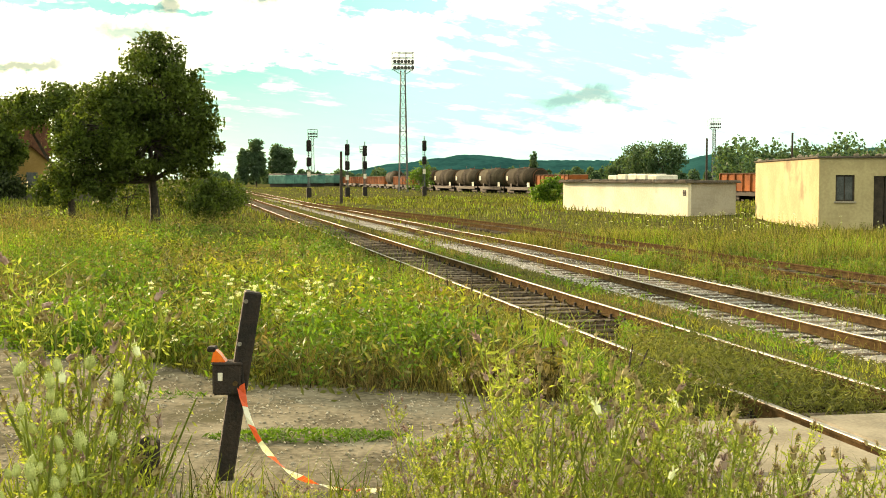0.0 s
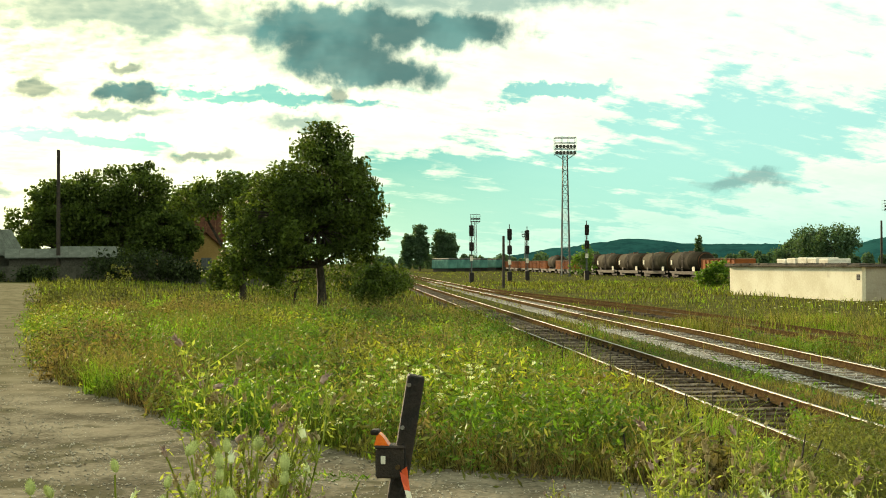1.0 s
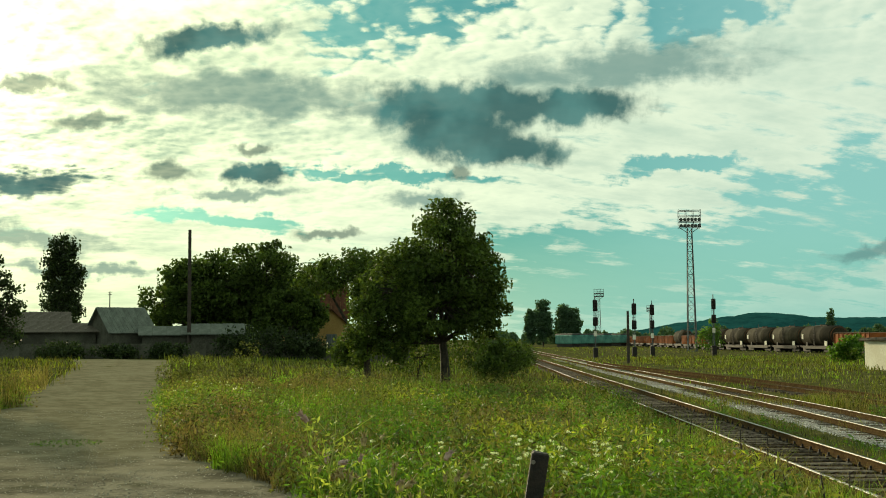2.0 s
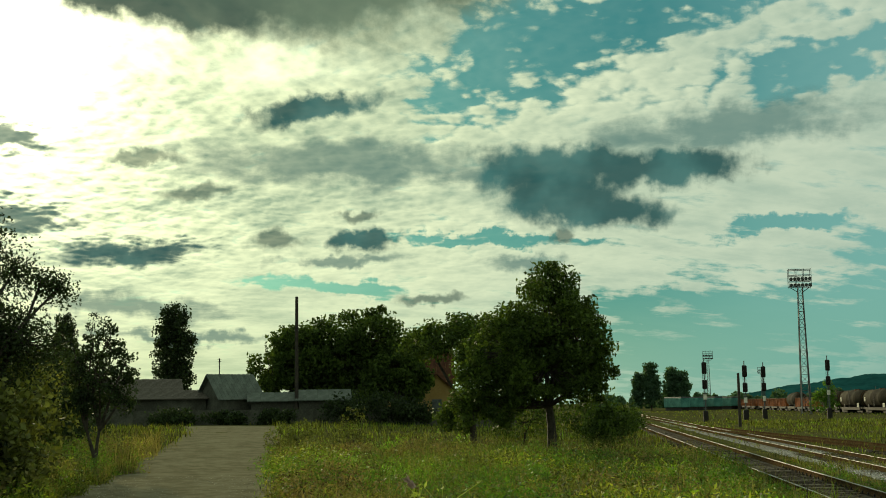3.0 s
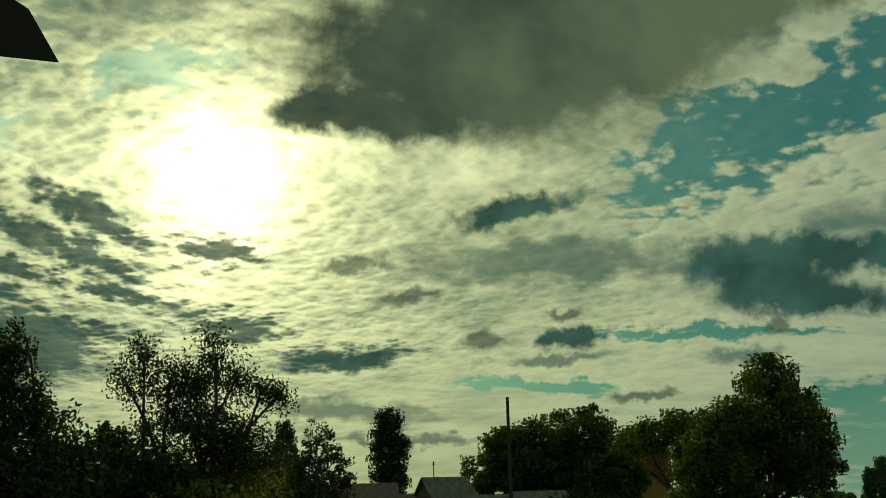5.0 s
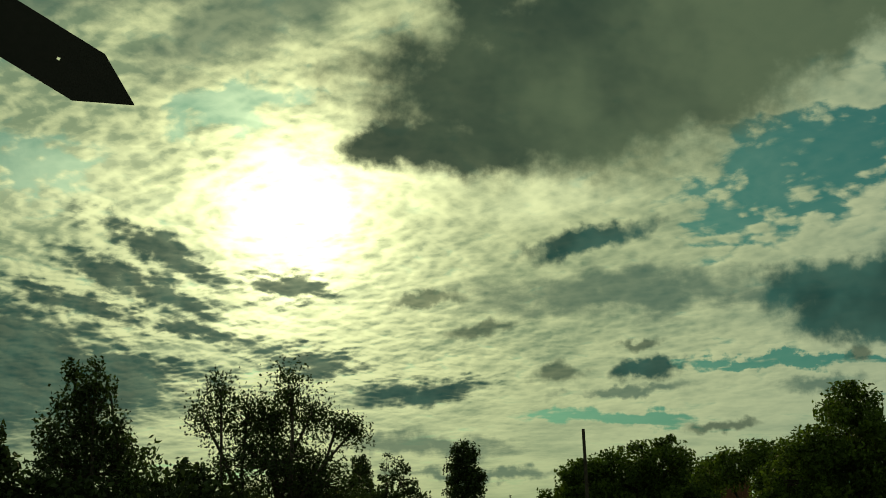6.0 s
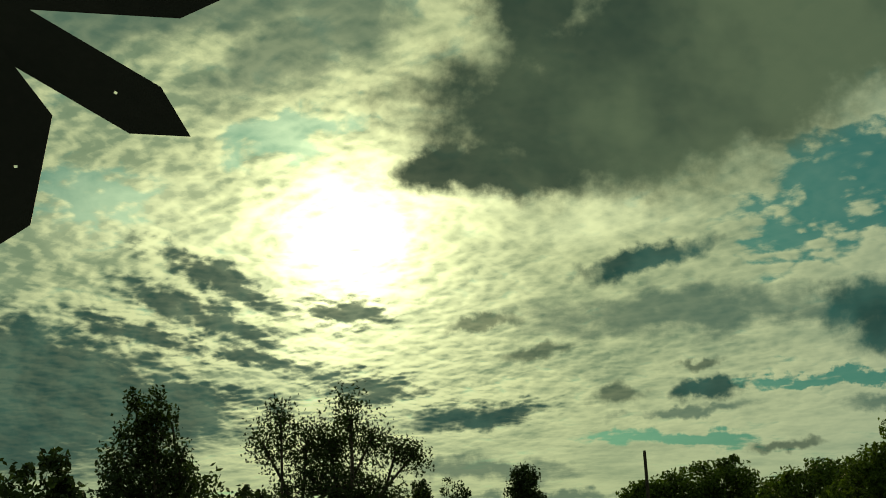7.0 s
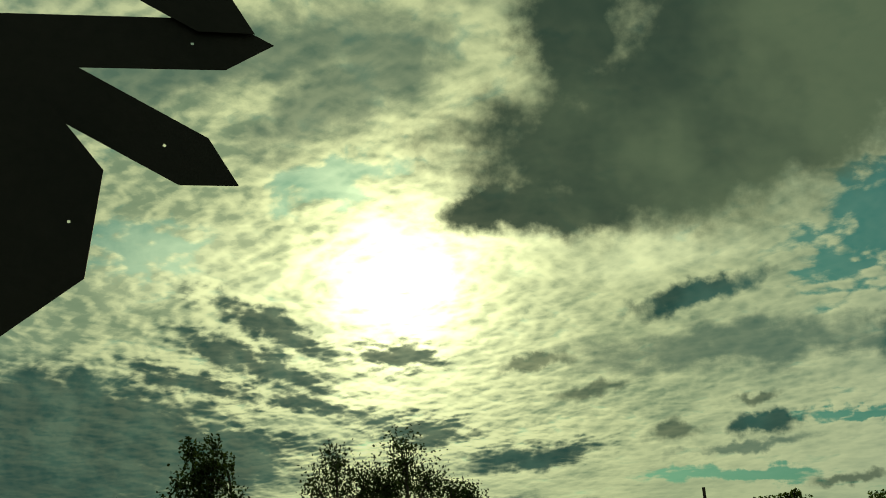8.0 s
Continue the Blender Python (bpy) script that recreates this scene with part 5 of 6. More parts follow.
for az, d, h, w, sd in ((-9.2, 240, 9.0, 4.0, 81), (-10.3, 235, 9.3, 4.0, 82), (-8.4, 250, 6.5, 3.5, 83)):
    tree("yard_tree", "broad green tree behind the shed", az, d, h * 0.3, 0.25, [(0, 0, h * 0.6, w, w, h * 0.36), (w * 0.4, 0, h * 0.75, w * 0.5, w * 0.5, h * 0.22)], 4200, 0.5, LEAF_HAZED, sd, 110, clump=0.22, group="yard trees")


def far_woods():
    """Distant belts of trees, too far to count."""
    rng = np.random.default_rng(90)
    for name, label, az0, az1, d, h0, h1, n, size in (("far_woods", "belt of distant dark green trees", -30, -12.8, 330, 8.5, 14.5, 60, 0.9), ("far_thicket", "low distant thicket along the yard", -13, 12, 480, 3.5, 7.0, 80, 1.0),
                                                     ("left_thicket", "low dark trees behind the sheds", 26, 60, 150, 2.5, 4.5, 70, 0.6)):
        pts = []
        for k in range(n):
            az = az0 + (az1 - az0) * (k + rng.uniform(0, 1)) / n
            dd = d * rng.uniform(0.92, 1.1)
            h = rng.uniform(h0, h1)
            x, y = polar(az, dd)
            w = h * rng.uniform(0.28, 0.5)
            g = rng.normal(size=(450, 3))
            g /= np.linalg.norm(g, axis=1)[:, None]
            g *= rng.uniform(0.35, 1.05, 450)[:, None] ** 0.6
            pts.append(g * [w, w, h * 0.52] + [x, y, h * 0.48 + gz(x, y)])
        ob = part(name, leaf_mesh(name, np.concatenate(pts), size, rng, 0.8), LEAF_HAZED)
        tagged(ob, label, "trees", kind="stuff")


far_woods()


# ---- grass, weeds and stones ----
def field_points(rng, n, az0, az1, d0, d1):
    az = np.radians(rng.uniform(az0, az1, n))
    d = np.sqrt(rng.uniform(d0 * d0, d1 * d1, n))
    return -np.sin(az) * d, np.cos(az) * d


def cover(x, y, rng):
    """Share of grass, 0 to 1, by place: none on the road, little on the tracks."""
    lat, s = ACROSS.x * x + ACROSS.y * y, ALONG.x * x + ALONG.y * y
    keep = np.ones(len(x))
    wander = np.array([noise.noise((a * 0.8, b * 0.8, 4)) + 0.6 * noise.noise((a * 2.3, b * 2.3, 9)) for a, b in zip(x, y)])
    reach = 0.35 + 0.018 * np.hypot(x, y)
    keep[inside(x + wander * reach, y - wander * reach * 0.6, ROAD_RING)] = 0.0
    past = s > 10.4
    one = (lat > TRACK_1 - 0.92) & (lat < TRACK_1 + 1.05)
    keep[one & past] = np.where(s[one & past] > 70, 0.25, 0.05)
    two = (lat > 8.3) & (lat < 12.6)
    keep[two & past] = np.where(s[two & past] > 45, 0.5, 0.04)
    mid = (lat > 7.35) & (lat <= 8.3)
    keep[mid & past] = 0.35
    three = np.abs(lat - TRACK_3) < 1.1
    keep[three & past] = np.where(s[three & past] > 50, 0.3, 0.22)
    verge = (lat > TRACK_1 - 1.0) & (lat < TRACK_1 + 0.55) & (s > 10.2) & (lat > 0.372 * s)
    keep[verge] = 0.85
    paved = (lat > 3.6) & (lat < 13.5) & (s < 11.0)
    keep[paved] = 0.02
    for cx, cy, r in ((17.0, 83, 6),):
        keep[(np.abs(x - 13.5 - (83 - y) * 0.41) < 1.2) & (y > 76) & (y < 91)] *= 0.3
    return keep


def blades(name, label, rng, n, az0, az1, d0, d1, h0, h1, width, material, tall=1.0, lean=0.35):
    x, y = field_points(rng, n, az0, az1, d0, d1)
    k = rng.uniform(0, 1, n) < cover(x, y, rng)
    x, y = x[k], y[k]
    n = len(x)
    lat, s = ACROSS.x * x + ACROSS.y * y, ALONG.x * x + ALONG.y * y
    patch = np.array([noise.noise((a * 0.16, b * 0.16, 0)) for a, b in zip(x, y)])
    tuft = np.array([noise.noise((a * 0.62, b * 0.62, 7)) for a, b in zip(x, y)])
    h = (h0 + (h1 - h0) * rng.uniform(0, 1, n) ** 1.6) * np.maximum(0.25, 1 + 1.0 * patch + 0.8 * tuft) * tall
    d = np.hypot(x, y)
    h *= np.where(d > 45, 0.75, 1.0) * np.where((lat > 7.2) & (lat < 9.0), 0.38, 1.0) * np.where(lat > 12.6, 0.75, 1.0)
    h *= np.where(((lat > TRACK_1 - 1.25) & (lat < 7.3)) | ((lat > 8.7) & (lat < 12.6)), 0.45, 1.0)
    w = width * np.maximum(1.0, d / 26) * rng.uniform(0.6, 1.4, n)
    turn, bend = rng.uniform(0, 2 * np.pi, n), rng.uniform(0.05, lean, n) * h
    face = rng.uniform(0, 2 * np.pi, n)
    z = ground_z(x, y) - 0.02
    base = np.stack([x, y, z], -1)
    side = np.stack([np.cos(face), np.sin(face), 0 * x], -1) * w[:, None] * 0.5
    out = np.stack([np.cos(turn), np.sin(turn), 0 * x], -1) * bend[:, None]
    up = np.stack([0 * x, 0 * x, h], -1)
    mid = base + up * 0.58 + out * 0.32
    v = np.stack([base - side, base + side, mid - side * 0.8, mid + side * 0.8, base + up * 0.97 + out], 1).reshape(-1, 3)
    b = np.arange(n)[:, None] * 5
    ob = part(name, tri_mesh(name, v, np.concatenate([b + [0, 1, 3], b + [0, 3, 2], b + [2, 3, 4]])), material)
    tagged(ob, label, "grass", kind="stuff")
    return ob


rng = np.random.default_rng(5)
blades("verge_grass", "tall yellow-green verge grass beside the road", rng, 150000, -24, 34, 11.4, 24, 0.12, 0.56, 0.009, GRASS, lean=1.1)
blades("meadow_grass", "rough meadow grass in yellow and green patches", rng, 155000, -26, 46, 22, 52, 0.18, 0.75, 0.010, MEADOW, lean=0.8)
blades("far_grass", "distant grass across the yard", rng, 85000, -28, 46, 50, 150, 0.2, 0.60, 0.015, MEADOW, lean=0.7)
blades("farthest_grass", "distant grass across the yard", rng, 22000, -28, 46, 140, 330, 0.2, 0.5, 0.016, MEADOW)
blades("dry_stalks", "dry brown grass stalks in the meadow", rng, 26000, -24, 40, 11.8, 52, 0.35, 0.95, 0.006, STRAW, lean=0.4)
blades("shade_grass", "tall grass under the hedge", rng, 40000, 30, 60, 9, 46, 0.3, 0.85, 0.012, MEADOW, lean=0.7)
blades("pale_grass", "tall pale dry grass beside the dirt track", rng, 9000, 31.5, 38.5, 36, 62, 0.5, 1.15, 0.010, STRAW, lean=0.6)
blades("ground_cover", "sparse low grass round the standpoint", rng, 22000, 62, 330, 0.6, 9, 0.06, 0.35, 0.012, MEADOW, lean=0.8)
blades("roadside_grass", "low weeds at the near edge of the road", rng, 30000, -30, 62, 2.0, 8.6, 0.12, 0.5, 0.010, GRASS, lean=0.8)


def tall_weeds():
    """Coarse weeds and seeding grasses that stand above the meadow, too many to count."""
    rng = np.random.default_rng(14)
    for name, label, material, n, d0, d1, h0, h1, size, m, wide in (("seed_heads", "brown seeding grass heads over the meadow", STRAW, 5200, 12, 46, 0.55, 0.95, 0.055, 7, 0.02),
                                                               ("docks", "coarse green weeds in the verge", LUSH, 5200, 12, 40, 0.3, 0.95, 0.075, 60, 0.13),
                                                               ("mugwort", "olive bushy weeds in the verge", OLIVE, 6800, 12, 60, 0.4, 1.05, 0.065, 46, 0.11)):
        x, y = field_points(rng, n, -23, 44, d0, d1)
        patch = np.array([noise.noise((a * 0.22 + n, b * 0.22, 0)) for a, b in zip(x, y)])
        k = (rng.uniform(0, 1, n) < cover(x, y, rng) - 0.3) & (patch > (-0.25 if m < 10 else 0.0))
        x, y = x[k], y[k]
        lat = ACROSS.x * x + ACROSS.y * y
        z = ground_z(x, y)
        pts = []
        for a, b, c, l in zip(x, y, z, lat):
            h = rng.uniform(h0, h1) * (0.42 if l > 3.4 else 1.0)
            t = rng.uniform(0.75, 1.0, m) if m < 10 else rng.uniform(0.1, 1.0, m)
            w = wide * (1.15 - 0.7 * t) if m > 10 else wide
            pts.append(np.stack([a + rng.normal(0, 1, m) * w, b + rng.normal(0, 1, m) * w, c + t * h], -1))
        ob = part(name, leaf_mesh(name, np.concatenate(pts), size, rng, 0.32), material)
        tagged(ob, label, "weeds", kind="stuff")


tall_weeds()


def weed_mounds():
    """Rounded clumps of fine weeds that billow over the meadow and the road's edge, too many to count."""
    rng = np.random.default_rng(23)
    x, y = field_points(rng, 4600, -22, 40, 12.0, 50)
    lat = ACROSS.x * x + ACROSS.y * y
    patch = np.array([noise.noise((a * 0.17 + 40, b * 0.17, 2)) for a, b in zip(x, y)])
    k = (cover(x, y, rng) > 0.9) & (lat < 3.9) & (patch > -0.22)
    x, y, patch = x[k], y[k], patch[k]
    tone = np.array([noise.noise((a * 0.3 - 11, b * 0.3, 6)) for a, b in zip(x, y)]) + rng.normal(0, 0.12, len(x))
    for name, label, material, pick in (("yellow_weeds", "billowing yellow-green weeds in the meadow", GRASS, tone > 0.0), ("olive_weeds", "billowing brown-green weeds in the meadow", OLIVE, (tone <= 0.0) & (tone > -0.2)), ("lush_weeds", "billowing bright green weeds in the meadow", LUSH, tone <= -0.2)):
        pts = []
        for a, b, p in zip(x[pick], y[pick], patch[pick]):
            m = 175
            r, h = rng.uniform(0.30, 0.75), rng.uniform(0.42, 0.88) * (1 + 0.8 * p)
            g = rng.normal(size=(m, 3))
            g /= np.linalg.norm(g, axis=1)[:, None]
            g *= rng.uniform(0.55, 1.1, (m, 1))
            g[:, 2] = np.abs(g[:, 2])
            pts.append(g * [r, r, h] + [a, b, gz(a, b)])
        ob = part(name, leaf_mesh(name, np.concatenate(pts), 0.115, rng, 0.26), material)
        tagged(ob, label, "weeds", kind="stuff")


weed_mounds()


def road_tufts():
    """Grass patches that grow through the gravel."""
    rng = np.random.default_rng(6)
    for x0, y0, rx, ry, n in ((-1.2, 10.55, 0.9, 0.22, 900), (0.3, 10.2, 0.6, 0.18, 300), (2.1, 9.6, 0.7, 0.25, 500), (2.9, 9.3, 0.5, 0.2, 400), (-3.2, 12.6, 0.7, 0.2, 200), (-14.5, 24.5, 0.8, 0.8, 250)):
        a, r = rng.uniform(0, 6.28, n), np.sqrt(rng.uniform(0, 1, n))
        x, y = x0 + rx * r * np.cos(a), y0 + ry * r * np.sin(a)
        z = ground_z(x, y) + 0.02 + 0.09 * rng.uniform(0.1, 1, n) * (1 - r * 0.7)
        ob = part("grass_tuft", leaf_mesh("grass_tuft", np.stack([x, y, z], -1), 0.085, rng, 0.18), LUSH)
        tagged(ob, "low green grass tuft growing through gravel", "grass", kind="stuff")


road_tufts()


def weed_clumps():
    """Leafy weeds and white umbels through the verge, too many to count."""
    rng = np.random.default_rng(8)
    x, y = field_points(rng, 9000, -23, 36, 12.0, 42)
    patch = np.array([noise.noise((a * 0.2 + 9, b * 0.2, 0)) for a, b in zip(x, y)])
    k = (rng.uniform(0, 1, len(x)) < cover(x, y, rng) - 0.1) & (patch > rng.uniform(-0.35, 0.25, len(x)))
    x, y = x[k], y[k]
    z = ground_z(x, y)
    pts, stems = [], []
    for a, b, c in zip(x, y, z):
        h = rng.uniform(0.25, 0.8) * (0.45 if ACROSS.x * a + ACROSS.y * b > 3.4 else 1.0)
        m = 22
        t = rng.uniform(0.15, 1.0, m)
        pts.append(np.stack([a + rng.normal(0, 0.09, m), b + rng.normal(0, 0.09, m), c + t * h], -1))
    size = 0.075
    ob = part("leafy_weeds", leaf_mesh("leafy_weeds", np.concatenate(pts), size, rng, 0.4), LUSH)
    tagged(ob, "leafy green weeds among the grass", "weeds", kind="stuff")
    # weeds that close over the near end of the track
    n = 1500
    lat, far = rng.uniform(4.0, 6.75, n), rng.uniform(10.4, 15.2, n)
    k = lat > (0.385 + rng.normal(0, 0.012, n)) * far
    pts = []
    for a, b in zip(lat[k], far[k]):
        p, h, m = on_track(a, b, 0), rng.uniform(0.25, 0.62) * (1.0 if a < 5.9 else 0.7), 24
        pts.append(np.stack([p.x + rng.normal(0, 0.07, m), p.y + rng.normal(0, 0.07, m), -0.08 + rng.uniform(0.1, 1.0, m) * h], -1))
    tagged(part("verge_weeds", leaf_mesh("verge_weeds", np.concatenate(pts), 0.075, rng, 0.16), OLIVE), "green weeds growing over the near end of the track", "weeds", kind="stuff")
    # white flowers in drifts
    x, y = [], []
    for cx, cy, r, n in ((-2.8, 16.4, 1.3, 46), (-2.3, 15.3, 0.9, 30), (-1.9, 17.4, 1.1, 18), (-5.0, 17.0, 1.2, 8), (14, 57, 5, 70), (12, 50, 5, 30), (-14, 33, 5, 14), (-17, 40, 3, 40)):
        x.append(rng.normal(cx, r * 0.6, n))
        y.append(rng.normal(cy, r * 0.6, n))
    x, y = np.concatenate(x), np.concatenate(y)
    k = cover(x, y, rng) > 0.5
    x, y = x[k], y[k]
    heads, stalks = [], bmesh.new()
    for a, b in zip(x, y):
        h = rng.uniform(0.35, 0.95) * (1.0 if math.hypot(a, b) < 26 else 0.8)
        c = gz(a, b)
        r = rng.uniform(0.022, 0.06)
        m = 30
        ang, rad = rng.uniform(0, 6.28, m), r * np.sqrt(rng.uniform(0, 1, m))
        heads.append(np.stack([a + rad * np.cos(ang), b + rad * np.sin(ang), c + h + rng.normal(0, 0.008, m)], -1))
        rod(stalks, (a + rng.normal(0, 0.05), b, c), (a, b, c + h), 0.006, 0.004, 3)
    ob = part("white_umbels", leaf_mesh("white_umbels", np.concatenate(heads), 0.021, rng, 0.9), UMBEL)
    tagged(ob, "white wild carrot flower heads in the verge", "flowers", kind="stuff")
    tagged(part("umbel_stalks", stalks, WEED), "thin green flower stalks in the verge", "stalks", kind="stuff")
    # dark seed stalks (dock)
    bm = bmesh.new()
    for k in range(20):
        s, lat = rng.uniform(11.5, 24), rng.uniform(2.6, 4.8)
        p = on_track(lat, s, 0)
        h = rng.uniform(0.5, 0.8)
        rod(bm, (p.x, p.y, 0), (p.x + rng.normal(0, 0.04), p.y, h * 0.6), 0.008, 0.008, 4)
        rod(bm, (p.x, p.y, h * 0.55), (p.x + rng.normal(0, 0.04), p.y, h), 0.014, 0.006, 5)
    tagged(part("dock_stalks", bm, CHAR), "dark brown dock seed stalks by the track", "stalks", kind="stuff")


weed_clumps()


def stones():
    rng = np.random.default_rng(17)
    shape = np.array([(1, 0, 0), (-1, 0, 0), (0, 1, 0), (0, -1, 0), (0, 0, 1), (0, 0, -1)], float)
    tri = np.array([(0, 2, 4), (2, 1, 4), (1, 3, 4), (3, 0, 4), (2, 0, 5), (1, 2, 5), (3, 1, 5), (0, 3, 5)])

    def heap(name, label, x, y, z, size, material):
        n = len(x)
        s = size * rng.uniform(0.5, 1.3, (n, 1, 1)) * rng.uniform(0.6, 1.2, (n, 1, 3)) * [1, 1, 0.7]
        a = rng.uniform(0, 6.28, n)
        v = shape[None] * s + rng.normal(0, 0.12, (n, 6, 3)) * size
        c, sn = np.cos(a)[:, None], np.sin(a)[:, None]
        v = np.stack([v[..., 0] * c - v[..., 1] * sn, v[..., 0] * sn + v[..., 1] * c, v[..., 2]], -1) + np.stack([x, y, z], -1)[:, None]
        f = (np.arange(n)[:, None, None] * 6 + tri[None]).reshape(-1, 3)
        tagged(part(name, tri_mesh(name, v.reshape(-1, 3), f), material), label, "stones", kind="stuff")

    n = 20000
    s, lat = 10 + 55 * rng.uniform(0, 1, n) ** 1.5, rng.uniform(8.4, 13.2, n)
    k = (np.abs(np.abs(lat - TRACK_2) - 0.75) > 0.06)
    s, lat = s[k], lat[k]
    heap("ballast_stones", "loose grey crushed ballast stones", ACROSS.x * lat + ALONG.x * s, ACROSS.y * lat + ALONG.y * s, -0.245 - 0.06 * ease(np.abs(lat - TRACK_2), 1.5, 2.3), 0.034, STONE)
    n = 6500
    s, lat = 10.6 + 40 * rng.uniform(0, 1, n) ** 1.4, rng.uniform(TRACK_1 - 1.4, TRACK_1 + 1.4, n)
    heap("bed_stones", "rust-stained stones between the rails", ACROSS.x * lat + ALONG.x * s, ACROSS.y * lat + ALONG.y * s, np.full(n, -0.03), 0.03, BED)
    x, y = field_points(rng, 90000, -24, 40, 7.5, 40)
    k = rng.uniform(0, 1, len(x)) < np.clip(14 / np.hypot(x, y), 0, 1) ** 2
    x, y = x[k], y[k]
    k = inside(x, y, ROAD_RING)
    x, y = x[k], y[k]
    heap("road_stones", "loose stones scattered over the gravel road", x, y, ground_z(x, y) + 0.022, 0.018, ROADSTONE)


stones()


# ---- tall weeds before the camera ----
def stem_path(rng, h, lean):
    a = rng.uniform(0, 6.28)
    return [Vector((lean * t * t * math.cos(a), lean * t * t * math.sin(a), h * t)) for t in (0, 0.25, 0.5, 0.75, 1.0)]


def thistle(seed, h):
    """A branching thistle with narrow leaves and fading flower heads."""
    rng = np.random.default_rng(seed)
    t = thing("thistle", "tall yellow-green thistle with small faded heads", "thistle", "foreground thistles")
    bm, leaves, heads = bmesh.new(), [], []
    main = stem_path(rng, h, 0.25)
    for k, (a, b) in enumerate(zip(main, main[1:])):
        rod(bm, a, b, 0.0060 - 0.001 * k, 0.0050 - 0.001 * k, 5)
    for side in range(3):
        more = stem_path(rng, h * rng.uniform(0.75, 0.97), 0.34)
        foot = Vector((rng.normal(0, 0.05), rng.normal(0, 0.05), 0))
        for a, b in zip(more, more[1:]):
            rod(bm, a + foot, b + foot, 0.0045, 0.0036, 4)
        for m in range(60):
            f = rng.uniform(0.3, 1.0)
            i = min(3, int(f * 4))
            leaves.append(more[i].lerp(more[i + 1], f * 4 - i) + foot + Vector(rng.normal(0, 0.02, 3)))
        heads.append(more[-1] + foot)
    for k in range(17):
        f = rng.uniform(0.35, 0.98)
        i = min(3, int(f * 4))
        p = main[i].lerp(main[i + 1], f * 4 - i)
        a = rng.uniform(0, 6.28)
        length = rng.uniform(0.12, 0.42) * (1.25 - f * 0.7)
        q = p + Vector((math.cos(a) * length * 0.5, math.sin(a) * length * 0.5, length))
        mid = p.lerp(q, 0.5) + Vector((math.cos(a), math.sin(a), -0.4)) * length * 0.12
        rod(bm, p, mid, 0.0030, 0.0026, 4)
        rod(bm, mid, q, 0.0026, 0.0018, 4)
        heads.append(q)
        for m in range(13):
            leaves.append(p.lerp(q, rng.uniform(0.1, 1.0)) + Vector(rng.normal(0, 0.012, 3)))
        for _ in range(2):
            r = mid + Vector((rng.normal(0, 0.06), rng.normal(0, 0.06), length * rng.uniform(0.3, 0.6)))
            rod(bm, mid, r, 0.002, 0.0015, 3)
            heads.append(r)
            for m in range(5):
                leaves.append(mid.lerp(r, rng.uniform(0.1, 1.0)) + Vector(rng.normal(0, 0.008, 3)))
    heads.append(main[-1])
    for m in range(120):
        f = rng.uniform(0.1, 1.0)
        i = min(3, int(f * 4))
        leaves.append(main[i].lerp(main[i + 1], f * 4 - i) + Vector(rng.normal(0, 0.026, 3)))
    part("stem", bm, WEED, t)
    tagged(part("foliage", leaf_mesh("foliage", np.array([tuple(p) for p in leaves]), 0.029, rng, 0.3), WEED, t), kind="stuff")
    shapes = {}
    for p in heads:
        luck = rng.random()
        if luck < 0.50:
            continue
        tone = PINK if luck < 0.68 else (SEEDED if luck < 0.99 else UMBEL)
        if tone.name not in shapes:
            b = bmesh.new()
            rod(b, (0, 0, -0.010), (0, 0, 0.006), 0.005, 0.008, 6)
            for k in range(6):
                a = k * 1.047
                rod(b, (0, 0, 0.005), (0.008 * math.cos(a), 0.008 * math.sin(a), 0.016 + 0.003 * (k % 3)), 0.0025, 0.001, 3)
            ob = part("flower_head", b, tone, t)
            shapes[tone.name] = ob.data
        else:
            ob = part("flower_head", shapes[tone.name], tone, t)
        ob.matrix_basis = Matrix.LocRotScale(p, Euler((rng.normal(0, 0.4), rng.normal(0, 0.4), 0)), [rng.uniform(0.9, 1.9)] * 3)
    return t


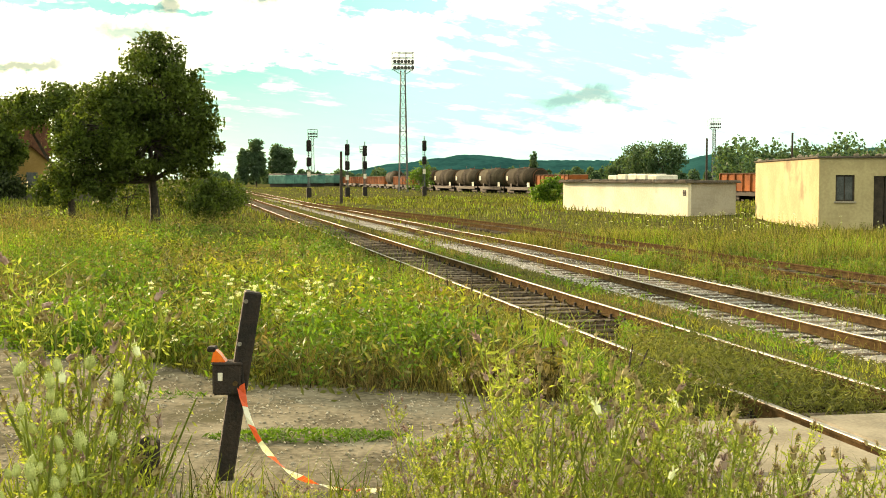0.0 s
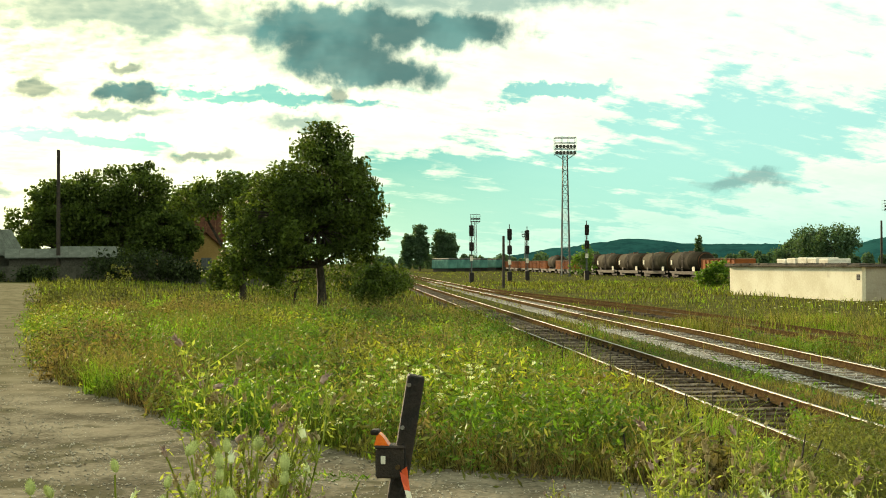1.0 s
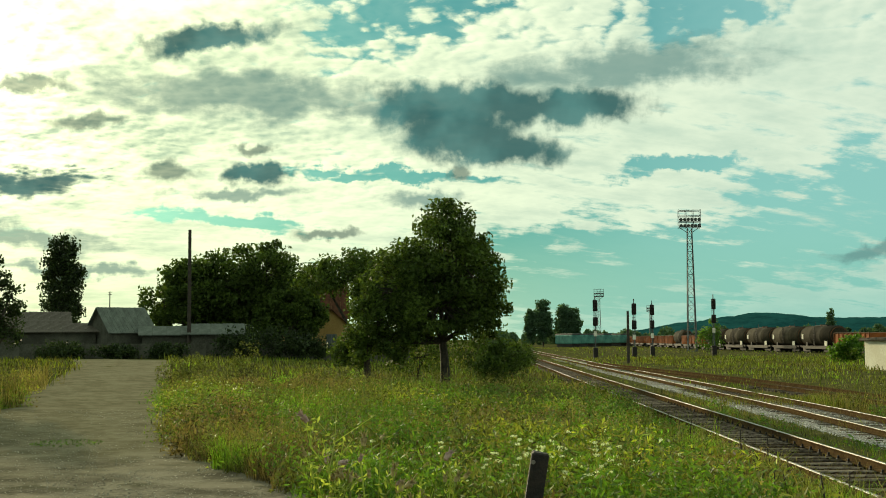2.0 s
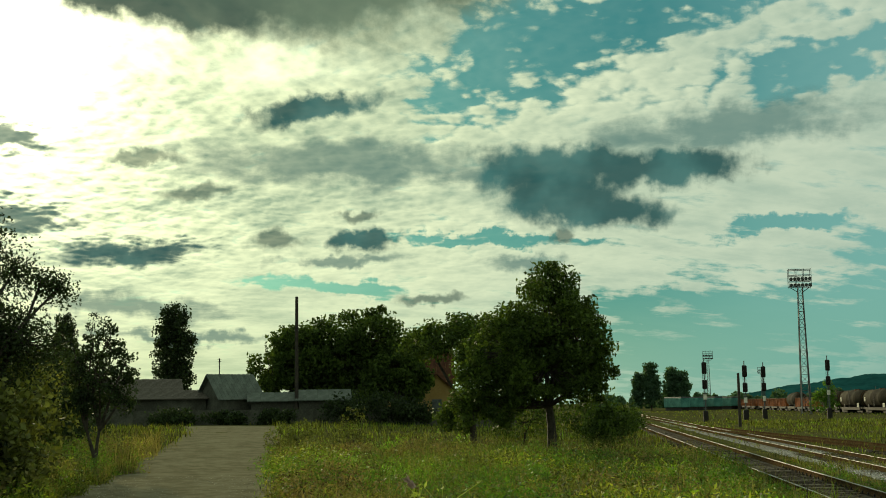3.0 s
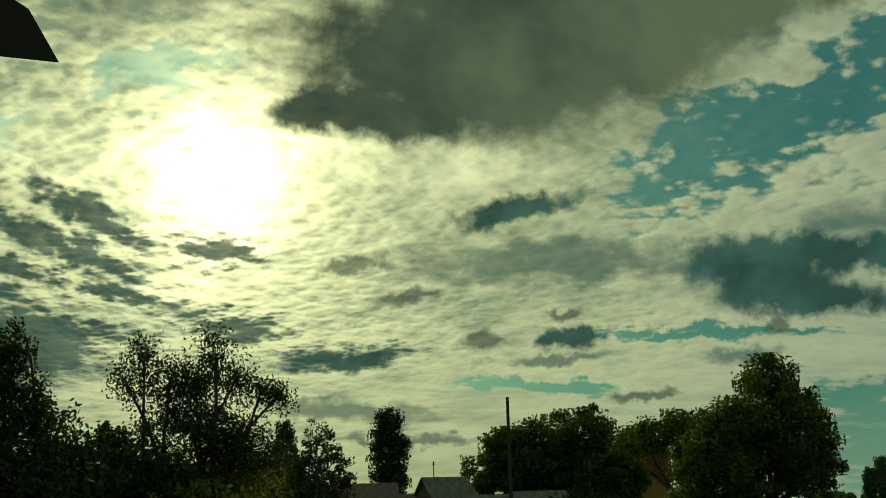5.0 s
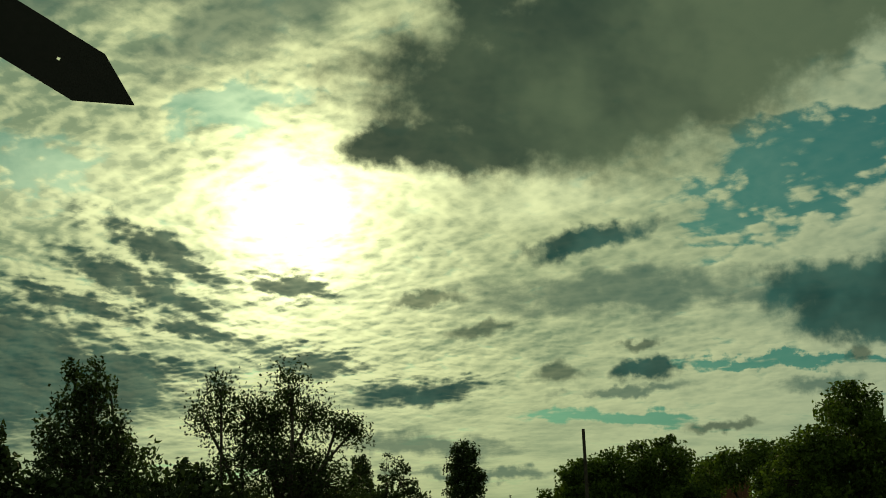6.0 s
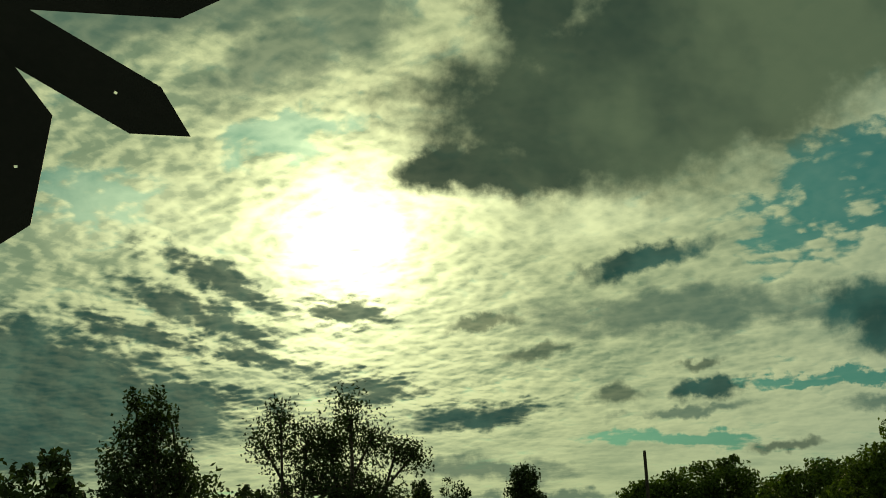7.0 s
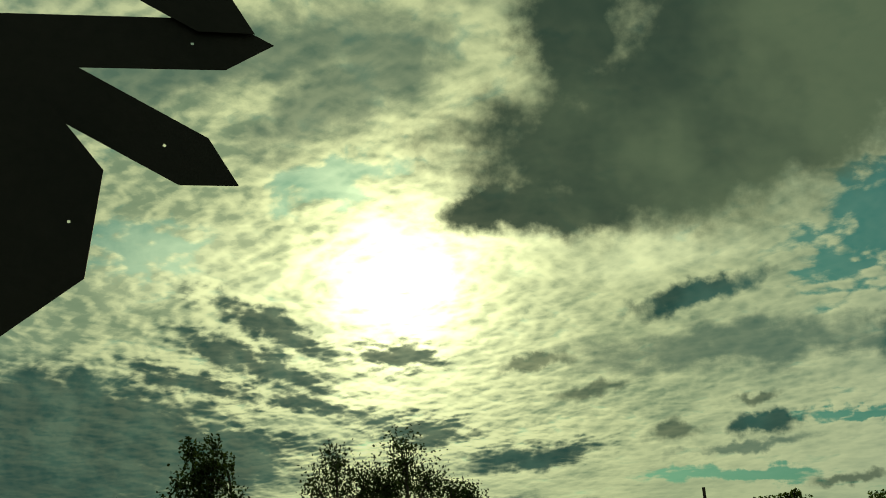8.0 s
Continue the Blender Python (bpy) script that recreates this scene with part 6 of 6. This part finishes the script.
def teasel(seed, h):
    """A teasel: stiff stems with egg-shaped spiny heads."""
    rng = np.random.default_rng(seed)
    t = thing("teasel", "tall green teasel with pale spiny heads", "teasel", "foreground teasels")
    bm, heads, leaves = bmesh.new(), [], []
    main = stem_path(rng, h, 0.12)
    for a, b in zip(main, main[1:]):
        rod(bm, a, b, 0.0045, 0.0035, 6)
    heads.append(main[-1])
    for k in range(4):
        f = rng.uniform(0.62, 0.88)
        i = min(3, int(f * 4))
        p = main[i].lerp(main[i + 1], f * 4 - i)
        a = rng.uniform(0, 6.28)
        q = p + Vector((math.cos(a) * 0.11, math.sin(a) * 0.11, rng.uniform(0.16, 0.30)))
        rod(bm, p, q, 0.003, 0.0025, 5)
        heads.append(q)
        for m in range(5):
            leaves.append(p + Vector(rng.normal(0, 0.04, 3)))
    for m in range(36):
        f = rng.uniform(0.05, 0.85)
        i = min(3, int(f * 4))
        leaves.append(main[i].lerp(main[i + 1], f * 4 - i) + Vector(rng.normal(0, 0.05, 3)))
    part("stem", bm, WEED, t)
    part("foliage", leaf_mesh("foliage", np.array([tuple(p) for p in leaves]), 0.05, rng, 0.2), WEED, t)
    me = None
    for p in heads:
        if me is None:
            b = bmesh.new()
            bmesh.ops.create_uvsphere(b, u_segments=12, v_segments=9, radius=1.0, matrix=Matrix.Diagonal((0.021, 0.021, 0.034, 1)))
            for v in list(b.verts):
                way = Vector((v.co.x / 0.021, v.co.y / 0.021, v.co.z / 0.034)).normalized()
                rod(b, v.co, v.co + Vector((way.x, way.y, way.z + 0.5)) * 0.007, 0.0018, 0.0004, 3)
            for k in range(6):
                a = k * 1.047
                rod(b, (0, 0, -0.032), (0.035 * math.cos(a), 0.035 * math.sin(a), -0.005), 0.002, 0.001, 3)
            ob = part("seed_head", b, TEASEL, t)
            me = ob.data
        else:
            ob = part("seed_head", me, TEASEL, t)
        ob.matrix_basis = Matrix.LocRotScale(p + Vector((0, 0, 0.03)), Euler((rng.normal(0, 0.2), rng.normal(0, 0.2), 0)), [rng.uniform(0.6, 0.95)] * 3)
    return t


def plant_foreground():
    rng = np.random.default_rng(77)
    kinds = [thistle(100 + k, 1.45 + 0.06 * k) for k in range(6)]
    used = set()
    tall = {}

    def put(model, az, d, h, turn):
        if model.name not in tall:
            tall[model.name] = max(v.co.z for c in model.children if c.name.startswith("stem") for v in c.data.vertices)
        x, y = polar(az, d)
        k = h / tall[model.name]
        m = pose(x, y, gz(x, y), 0, 0, turn)
        if model.name in used:
            ob = copy_thing(model, m)
        else:
            ob = model
            ob.matrix_basis = m
            used.add(model.name)
        ob.scale = (k, k, k)

    # thicket, its height rising and falling across the view
    for az in np.arange(-20.5, 4.5, 0.52):
        crest = np.interp(az, (-20, -16, -12, -8.5, -5.5, -3.5, -1, 1.5, 4.5), (1.22, 1.34, 1.50, 1.54, 1.66, 1.62, 1.42, 1.36, 1.10))
        d = rng.uniform(4.3, 6.0)
        top = EYE - (EYE - crest) * d / 5.0 * rng.uniform(0.98, 1.22)
        put(kinds[int(az * 100) % 6], az + rng.normal(0, 0.35), d, top, rng.uniform(0, 360))
    for az in np.arange(3.0, 23.0, 0.6):
        d = rng.uniform(4.6, 6.2)
        top = EYE - 1.22 * d / 5.0 * rng.uniform(0.98, 1.12)
        put(kinds[int(rng.integers(6))], az + rng.normal(0, 0.3), d, max(top, 0.5), rng.uniform(0, 360))
    for model in kinds:
        put(model, rng.uniform(-18, -4), 5.5, 1.25, 0)
    for az, d, h in ((17.2, 5.0, 1.88), (16.3, 5.0, 2.0), (15.8, 5.1, 1.80), (17.8, 5.3, 1.66), (16.7, 4.7, 1.66), (18.6, 5.4, 1.5), (16.9, 5.2, 1.75), (15.3, 5.2, 1.5), (16.1, 5.4, 1.7), (18.2, 5.1, 1.45)):
        put(kinds[int(rng.integers(6))], az, d, h, rng.uniform(0, 360))
    teasels = [teasel(200 + k, 1.5) for k in range(3)]
    for model in teasels:
        put(model, rng.uniform(18, 20), 4.3, 1.3, 0)
    for az, d, h in ((19.0, 4.3, 1.62), (18.2, 4.4, 1.60), (17.1, 4.3, 1.62), (19.5, 4.5, 1.42), (17.9, 4.5, 1.40), (22.5, 4.3, 1.56), (25.0, 4.4, 1.5), (21.2, 4.5, 1.5)):
        put(teasels[int(rng.integers(3))], az, d, h, rng.uniform(0, 360))


plant_foreground()
